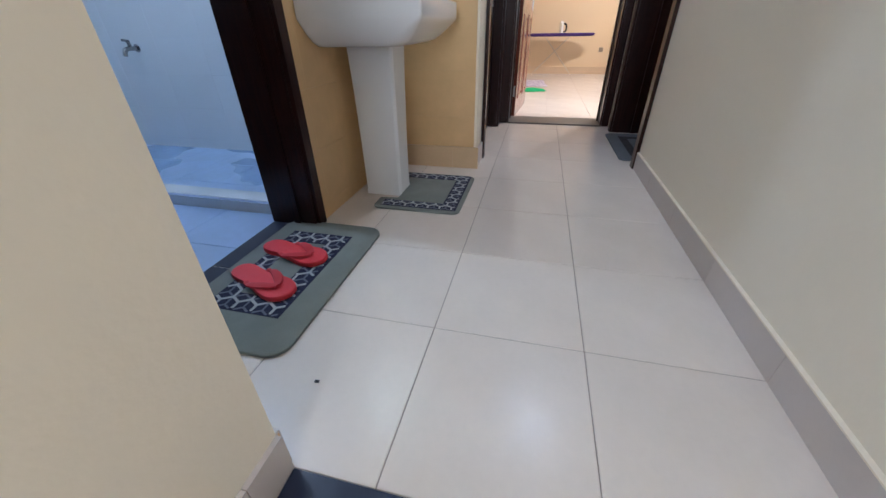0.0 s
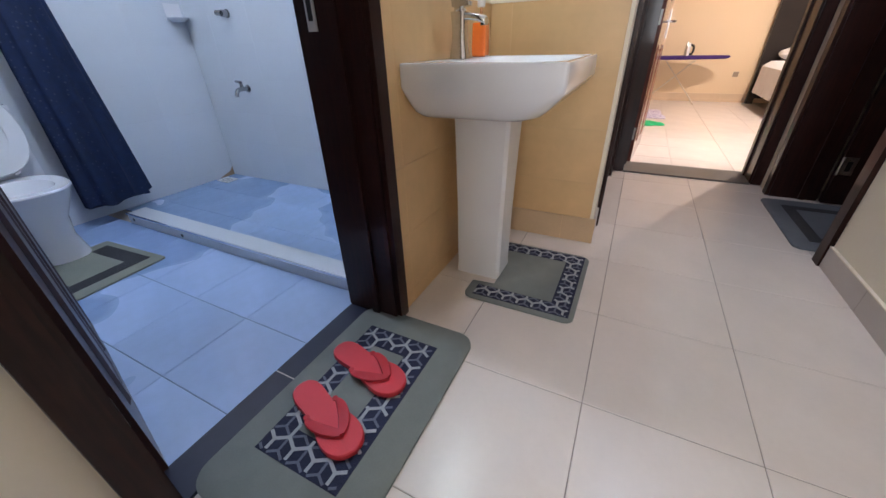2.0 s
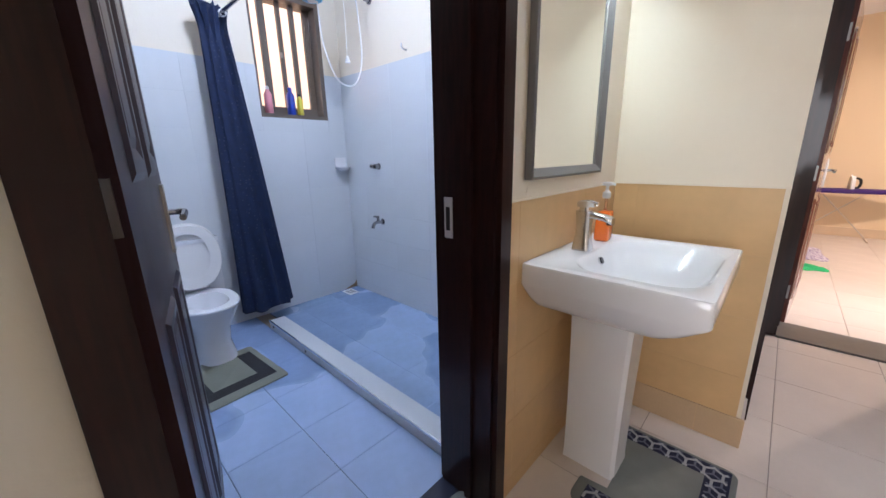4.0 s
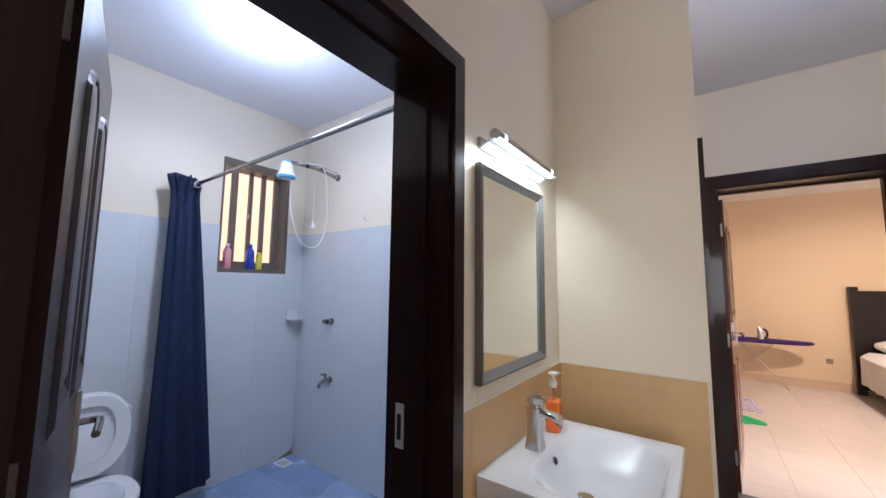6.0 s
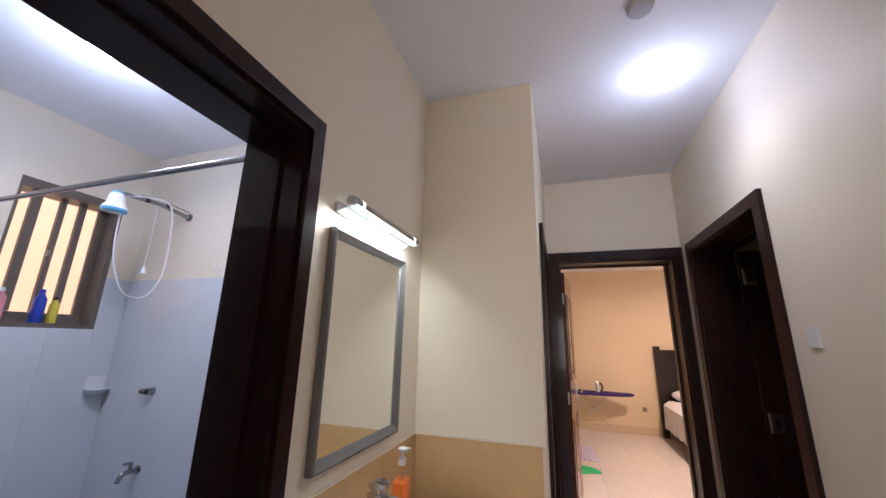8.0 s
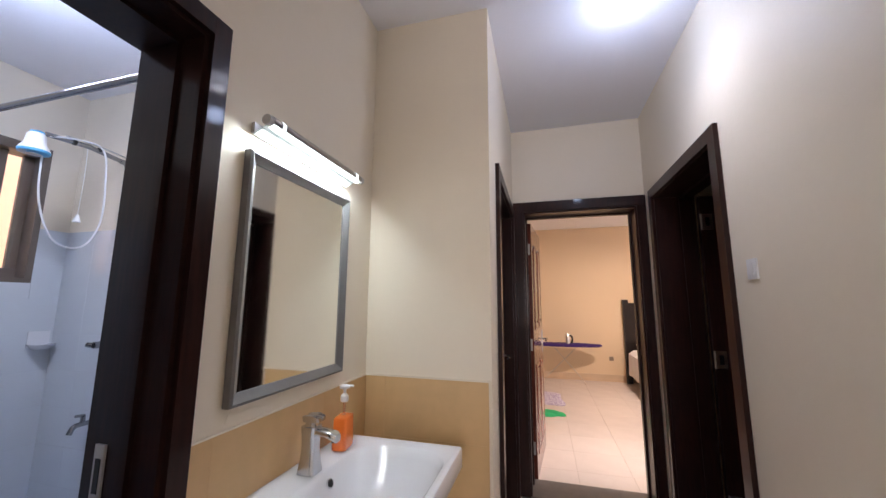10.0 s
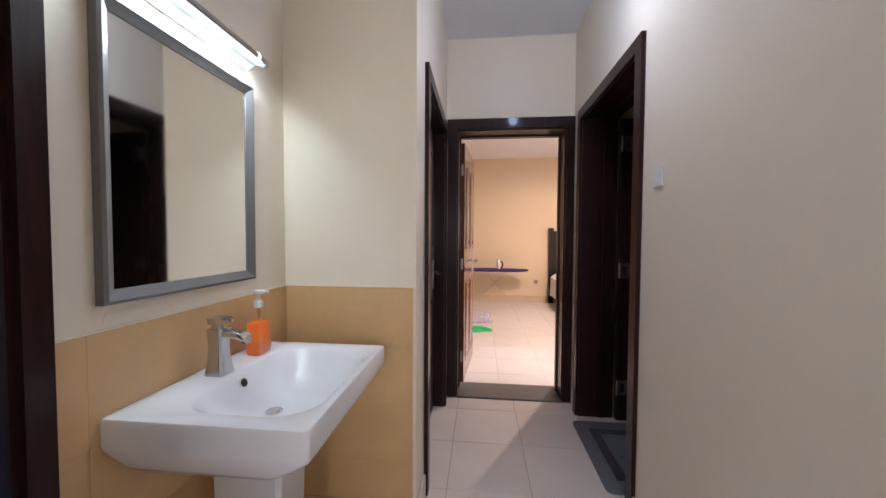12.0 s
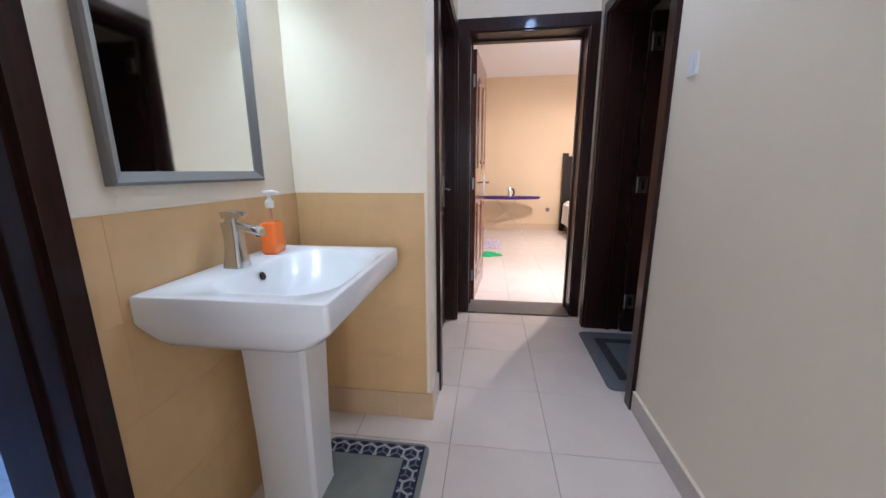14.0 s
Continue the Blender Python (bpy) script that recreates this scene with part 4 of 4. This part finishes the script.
part("hose", tube(smooth_path([(-0.015, -0.415, 0.012), (0.01, -0.30, 0.042), (0.03, -0.17, 0.025), (0.035, -0.135, -0.20), (0.035, -0.135, -0.46), (0.03, -0.21, -0.62), (0.02, -0.34, -0.60), (0.0, -0.42, -0.38), (-0.01, -0.435, -0.09)], 6), 0.0055, 8), WHITEP, sh, "white hose", smooth=True)
part("cord", tube(smooth_path([(0.0, -0.235, 0.01), (0.0, -0.23, -0.18), (0.0, -0.235, -0.42)], 4), 0.002, 6), WHITEP, sh)
part("cord_pull", loft([sring(0.0, -0.235, a, a, z, 2, 16) for a, z in ((0.006, -0.42), (0.012, -0.44), (0.021, -0.468))]), WHITEP, sh, "white cone pull", smooth=True)
hk = thing("wall_hook", "small white hook above the shower tiles", "hook", at=(-1.53, SY, 2.0))
part("hook", tube(smooth_path([(0, 0, 0), (0, -0.03, 0), (0, -0.045, 0.015), (0, -0.042, 0.035)], 4), 0.005, 8), WHITEP, hk, smooth=True)

dn = thing("floor_drain", "white square floor drain in the shower corner", "drain", at=(-2.31, 1.93, -0.006))
part("cover", box(-0.07, -0.05, 0, 0.07, 0.05, 0.012), WHITEP, dn, bevel=0.003)
for k in range(5):
    part("slot", box(-0.05, -0.034 + k * 0.015, 0.012, 0.05, -0.028 + k * 0.015, 0.0128), SILL, dn)

def bottle(x, y, r, h, material, label, cap):
    root = thing("bottle", label, "bottle", "toiletries on the window sill", at=(x, y, 1.6105))
    part("body", loft([sring(0, 0, a, a * 0.8, z, 2.6, 24) for a, z in ((r * 0.92, 0), (r, 0.01), (r, h * 0.7), (r * 0.45, h * 0.85), (r * 0.4, h * 0.88))]), material, root, smooth=True)
    part("cap", loft([sring(0, 0, a, a, z, 2, 16) for a, z in ((r * 0.45, h * 0.88), (r * 0.45, h * 0.98), (r * 0.3, h))]), cap, root, smooth=True)


bottle(-2.45, 1.44, 0.034, 0.20, PINKP, "pink shampoo bottle on the window sill", WHITEP)
bottle(-2.45, 1.62, 0.036, 0.21, DBLUEP, "blue bottle on the window sill", DBLUEP)
bottle(-2.46, 1.70, 0.028, 0.17, YELP, "yellow and black bottle on the window sill", BLACK)

# ---- bedroom ----
LEGM = mat("beige_leg_paint", (0.62, 0.53, 0.44), 0.4, var=0.04)
ib = thing("ironing_board", "ironing board with a purple cover by the bedroom wall", "ironing board", at=(1.2, 7.72, 0))
pts = []
for i in range(40):
    a = 2 * math.pi * i / 40
    u = math.cos(a)
    ww = 0.17 * abs(math.sin(a)) ** 0.7 * (1 - 0.45 * max(u, 0) ** 1.5)
    pts.append((0.67 * math.copysign(abs(u) ** 0.8, u), math.copysign(ww, math.sin(a))))
part("top", loft([[(x * s, y * s, z) for x, y in pts] for s, z in ((0.93, 0.655), (1, 0.675), (1, 0.695), (0.96, 0.705))]), PURPLE, ib, "purple padded cover", smooth=True)
for x0, x1 in ((-0.38, 0.36), (0.34, -0.30)):
    part("leg", tube([(x0, 0.10, 0.015), (x1 * 0.7, 0.05, 0.66)], 0.008, 8), LEGM, ib, smooth=True)
    part("foot", tube([(x0, -0.16, 0.012), (x0, 0.16, 0.012)], 0.009, 8), LEGM, ib, smooth=True)
ir = thing("iron", "small electric iron standing on the ironing board", "iron", at=(1.26, 7.70, 0.706), rz=15)
part("soleplate", loft([[(x, y * w_, z) for y, z in ((-0.05, 0), (0.05, 0), (0.035, 0.13), (0.0, 0.20), (-0.035, 0.13))] for x, w_ in ((-0.012, 1.0), (0.0, 1.0))]), STEEL, ir, bevel=0.003)
part("body", loft([[(x, y * w_, z) for y, z in ((-0.045, 0.002), (0.045, 0.002), (0.03, 0.12), (0.0, 0.18), (-0.03, 0.12))] for x, w_ in ((0.001, 1.0), (0.04, 0.8))]), WHITEP, ir, bevel=0.006)
part("handle", tube(smooth_path([(0.04, 0, 0.02), (0.085, 0, 0.025), (0.10, 0, 0.08), (0.085, 0, 0.135), (0.04, 0, 0.15)], 4), 0.016, 10), BLACK, ir, "black handle", smooth=True)

bed = thing("bed", "made bed with white linen and a dark headboard", "bed", at=(3.18, 7.0, 0))
part("headboard", box(-0.87, 0.90, 0.08, 0.87, 0.97, 1.47), WOODDK, bed, "tall dark headboard", bevel=0.006)
for x in (-0.87, 0.80):
    part("post", box(x - 0.01, 0.885, 0.0, x + 0.08, 0.975, 1.53), WOODDK, bed, bevel=0.006)
    part("leg", box(x, -0.95, 0.0, x + 0.07, -0.88, 0.3), WOODDK, bed, bevel=0.004)
part("frame", box(-0.82, -0.93, 0.16, 0.82, 0.884, 0.34), WOODDK, bed, bevel=0.006)
part("mattress", box(-0.80, -0.90, 0.345, 0.80, 0.87, 0.58), SHEET, bed, bevel=0.05, seg=3, smooth=True)
rings = []
for k in range(25):
    y = -0.97 + 1.70 * k / 24
    r = []
    for i in range(33):
        u = -1 + 2 * i / 32
        ax = abs(u)
        if ax > 0.86:
            x, z = math.copysign(0.87 + 0.03 * math.sin(k * 1.7 + i) * (ax > 0.9), u), 0.60 - (ax - 0.86) / 0.14 * 0.40
        else:
            x, z = u / 0.86 * 0.83, 0.625 + 0.012 * math.sin(7 * u + k * 0.6) - 0.03 * ax ** 6
        r.append((x, y, z))
    rings.append(r + [(x * 0.975, y, z - 0.02) for x, y, z in r[::-1]])
part("duvet", loft(rings), SHEET, bed, "white duvet hanging over the side", smooth=True)
for x in (-0.4, 0.4):
    p = thing("pillow", "plump white pillow on the bed", "pillow", "pillows on the bed", at=(3.18 + x, 7.68, 0.645))
    part("pillow_case", loft([sring(0, 0, 0.33 * s, 0.2 * s, z, 3.5, 40) for s, z in ((0.75, 0.0), (0.95, 0.04), (1, 0.075), (0.95, 0.11), (0.7, 0.145), (0.3, 0.16))]), SHEET, p, smooth=True)

def rag(name, label, cat, x, y, rx, ry, material, seed, h=0.02):
    rnd = random.Random(seed)
    root = thing(name, label, cat, at=(x, y, 0.001))
    rings = []
    ph = [rnd.uniform(0, 6) for _ in range(4)]
    for s, z in ((1, 0.0), (1.0, 0.006), (0.85, h), (0.5, h * 1.4), (0.15, h * 1.2)):
        r = []
        for i in range(48):
            a = 2 * math.pi * i / 48
            f = 1 + 0.12 * math.sin(3 * a + ph[0]) + 0.07 * math.sin(5 * a + ph[1])
            r.append((rx * s * f * math.copysign(abs(math.cos(a)) ** 0.7, math.cos(a)), ry * s * f * math.copysign(abs(math.sin(a)) ** 0.7, math.sin(a)), z + (0.006 * math.sin(4 * a + ph[2]) if z > 0.01 else 0)))
        rings.append(r)
    part("cloth", loft(rings), material, root, smooth=True)


rag("green_cloth", "crumpled green cloth on the bedroom floor", "cloth", 0.86, 5.62, 0.20, 0.14, GREEN, 3)
rag("lilac_cloth", "white and lilac cloth on the bedroom floor", "cloth", 0.88, 6.40, 0.22, 0.40, PAPER, 5)
bs = thing("bedroom_socket", "small dark wall socket", "socket", at=(2.06, 7.999, 0.42))
part("plate", box(-0.036, -0.010, -0.036, 0.036, -0.0005, 0.036), mat("taupe_plastic", (0.33, 0.26, 0.2), 0.4), bs, bevel=0.003)

bit = thing("grit", "tiny dark crumb on the floor tile", "crumb", at=(0.474, 0.209, 0.0))
part("crumb", box(-0.006, -0.003, 0.0005, 0.006, 0.004, 0.004), BLACK, bit, bevel=0.001)

# ---- skirtings ----
def skirt(name, x0, y0, x1, y1, z1=0.14, material=None, step=0.449, axis=None):
    """Skirting tiles in a row."""
    along_x = (x1 - x0) > (y1 - y0)
    base = struct(name, box(x0 + (0 if along_x else 0.004), y0 + (0.004 if along_x else 0), 0.0, x1 - (0 if along_x else 0.004), y1 - (0.004 if along_x else 0), z1 - 0.005), GROUTW)
    a, end = (x0, x1) if along_x else (y0, y1)
    while a < end - 0.01:
        b = min(a + step, end)
        bm = box(a + 0.001, y0, 0.001, b - 0.001, y1, z1) if along_x else box(x0, a + 0.001, 0.001, x1, b - 0.001, z1)
        part("skirting_tile", bm, material or SKIRT, base, bevel=0.0015, seg=1)
        a = b


skirt("baseboard_east", 1.632, -0.429, 1.6445, 2.188, 0.105)
struct("skirting_edge_east", box(1.6305, -0.425, 0.1055, 1.6447, 2.188, 0.110), PAINT, "pale edging over the skirting tiles")
skirt("baseboard_west", 0.0005, 0.0125, 0.012, 0.143, 0.11)
skirt("baseboard_niche_end", 0.012, 1.987, 0.63, 1.9995, material=TANSK)
skirt("baseboard_corner", 0.6155, 2.001, 0.628, 2.222, 0.12)
skirt("baseboard_cross_wall", 0.5305, -1.0, 0.543, 0.0, 0.115)
skirt("baseboard_cross_wall_front", 0.013, 0.0005, 0.53, 0.012, 0.115)
skirt("baseboard_bedroom", -1.19, 7.984, 2.3, 7.999, 0.13, SKIRTBED)

# ---- tiles ----
CACHE = {}
def tile_obj(parent, name, sx, sy, sz, at, material, bev=0.0015):
    """A tile as an object of its own; alike tiles share a mesh."""
    key = (round(sx, 4), round(sy, 4), round(sz, 4), material.name)
    if key not in CACHE:
        bm = box(0, 0, 0, sx, sy, sz)
        bmesh.ops.bevel(bm, geom=bm.edges[:], offset=bev, segments=1, affect="EDGES")
        bmesh.ops.recalc_face_normals(bm, faces=bm.faces)
        me = bpy.data.meshes.new(name)
        bm.to_mesh(me)
        bm.free()
        me.materials.append(material)
        CACHE[key] = me
    ob = new(name, CACHE[key])
    ob.parent = parent
    ob.location = at
    return ob


def cuts(a0, a1, origin, pitch):
    k = math.floor((a0 - origin) / pitch)
    out = []
    while origin + k * pitch < a1 - 1e-4:
        lo, hi = max(a0, origin + k * pitch), min(a1, origin + (k + 1) * pitch)
        if out and (hi - lo < 0.04 or out[-1][1] - out[-1][0] < 0.04):
            out[-1] = (out[-1][0], hi)
        elif hi - lo > 0.004:
            out.append((lo, hi))
        k += 1
    return out


def floor_tiles(name, label, rects, ox, oy, px, py, material, grout, gap=0.0027, top=0.0, cross=None):
    """cross: the gap between neighbours along x, where it is another."""
    cross = cross or gap
    bm = bmesh.new()
    for x0, y0, x1, y1 in rects:
        box(x0, y0, top - 0.011, x1, y1, top - 0.0025, bm)
    base = struct(name, bm, grout, label)
    for x0, y0, x1, y1 in rects:
        for a, b in cuts(x0, x1, ox, px):
            for c, d in cuts(y0, y1, oy, py):
                tile_obj(base, "floor_tile", b - a - cross, d - c - gap, 0.008, (a + cross / 2, c + gap / 2, top - 0.008), material)
    return base


floor_tiles("floor", "glossy cream ceramic floor tiles", [(-0.098, -0.003, 0.281, 2.0), (0.281, -0.003, 1.640, 3.388), (1.640, 2.0, 3.2, 3.43)], 0.73, 0.478, 0.449, 0.4535, FLOOR, GROUT)
floor_tiles("floor_living", "glossy cream ceramic floor tiles", [(0.53, -3.2, 1.645, -0.222)], 0.73, 0.478, 0.449, 0.4535, FLOOR, GROUT)
floor_tiles("floor_bedroom", "glossy cream ceramic bedroom floor tiles", [(-1.2, 3.692, 4.8, 8.0)], 0.637, 3.96, 0.449, 0.4535, FLOOR, GROUTBED)
floor_tiles("floor_bathroom", "pale blue ceramic bathroom floor tiles", [(-2.42, 0.0, -0.23, 1.094)], -0.24, 0.43, 0.333, 0.33, BFLOOR, GROUTF, 0.003, cross=0.0010)
floor_tiles("floor_shower", "wet blue ceramic shower floor tiles", [(-2.42, 1.206, -0.22, 2.08)], -0.24, 1.09, 0.333, 0.33, SFLOOR, GROUTF, 0.0012, cross=0.0008)


def wall_tiles(name, label, plane, axis, out, a0, a1, z0, z1, oa, pa, oz, pz, material, grout, holes=(), gap=0.0007, t=0.008):
    """Tiles on a wall's face. axis: that along which the wall runs; out: the side that it faces."""
    def slab(a, b, lo, hi, d0, d1, bm):
        u, v = sorted((plane + out * d0, plane + out * d1))
        return box(a, u, lo, b, v, hi, bm) if axis == "x" else box(u, a, lo, v, b, hi, bm)
    def free(a, b, lo, hi):
        rects = [(a, b, lo, hi)]
        for h0, h1, l, h in holes:
            nxt = []
            for a_, b_, lo_, hi_ in rects:
                if b_ <= h0 or a_ >= h1 or hi_ <= l or lo_ >= h:
                    nxt.append((a_, b_, lo_, hi_))
                    continue
                if a_ < h0:
                    nxt.append((a_, h0, lo_, hi_))
                if b_ > h1:
                    nxt.append((h1, b_, lo_, hi_))
                if lo_ < l:
                    nxt.append((max(a_, h0), min(b_, h1), lo_, l))
                if hi_ > h:
                    nxt.append((max(a_, h0), min(b_, h1), h, hi_))
            rects = nxt
        return rects
    bm = bmesh.new()
    for r in free(a0, a1, z0, z1):
        slab(*r, 0.0005, t - 0.0015, bm)
    base = struct(name, bm, grout, label)
    for a, b in cuts(a0, a1, oa, pa):
        for lo, hi in cuts(z0, z1, oz, pz):
            for q in free(a, b, lo, hi):
                w_, h_ = q[1] - q[0] - gap, q[3] - q[2] - gap
                if w_ < 0.006 or h_ < 0.006:
                    continue
                lo_v = min(plane + out * 0.001, plane + out * t)
                if axis == "x":
                    tile_obj(base, "wall_tile", w_, t - 0.001, h_, (q[0] + gap / 2, lo_v, q[2] + gap / 2), material, 0.0003)
                else:
                    tile_obj(base, "wall_tile", t - 0.001, w_, h_, (lo_v, q[0] + gap / 2, q[2] + gap / 2), material, 0.0003)


wall_tiles("niche_tiles_back", "tan ceramic tile dado behind the washbasin", 0.0, "y", 1, 1.081, 2.0, 0.0, 1.12, 1.15, 0.50, 1.12, 0.263, TAN, GROUTW)
wall_tiles("niche_tiles_end", "tan ceramic tile dado", 2.0, "x", -1, 0.009, 0.60, 0.141, 1.12, 0.11, 0.50, 1.12, 0.263, TAN, GROUTW)
wall_tiles("bath_tiles_north", "pale blue-white glazed wall tiles", 2.08, "x", -1, -2.411, -0.22, 0.0, 1.945, -1.74, 0.40, 1.945, 0.234, BTILE, GROUTB)
wall_tiles("bath_tiles_west", "pale blue-white glazed wall tiles", -2.42, "y", 1, 0.009, 2.08, 0.0, 1.945, 0.08, 0.40, 1.945, 0.234, BTILE, GROUTB, holes=[(1.36, 1.92, 1.58, 2.5)])
wall_tiles("bath_tiles_south", "pale blue-white glazed wall tiles", 0.0, "x", 1, -2.42, -0.25, 0.0, 1.945, -1.74, 0.40, 1.945, 0.234, BTILE, GROUTB)
wall_tiles("bath_tiles_east", "pale blue-white glazed wall tiles", -0.22, "y", -1, 1.08, 2.07, 0.0, 1.945, 1.08, 0.40, 1.945, 0.234, BTILE, GROUTB)
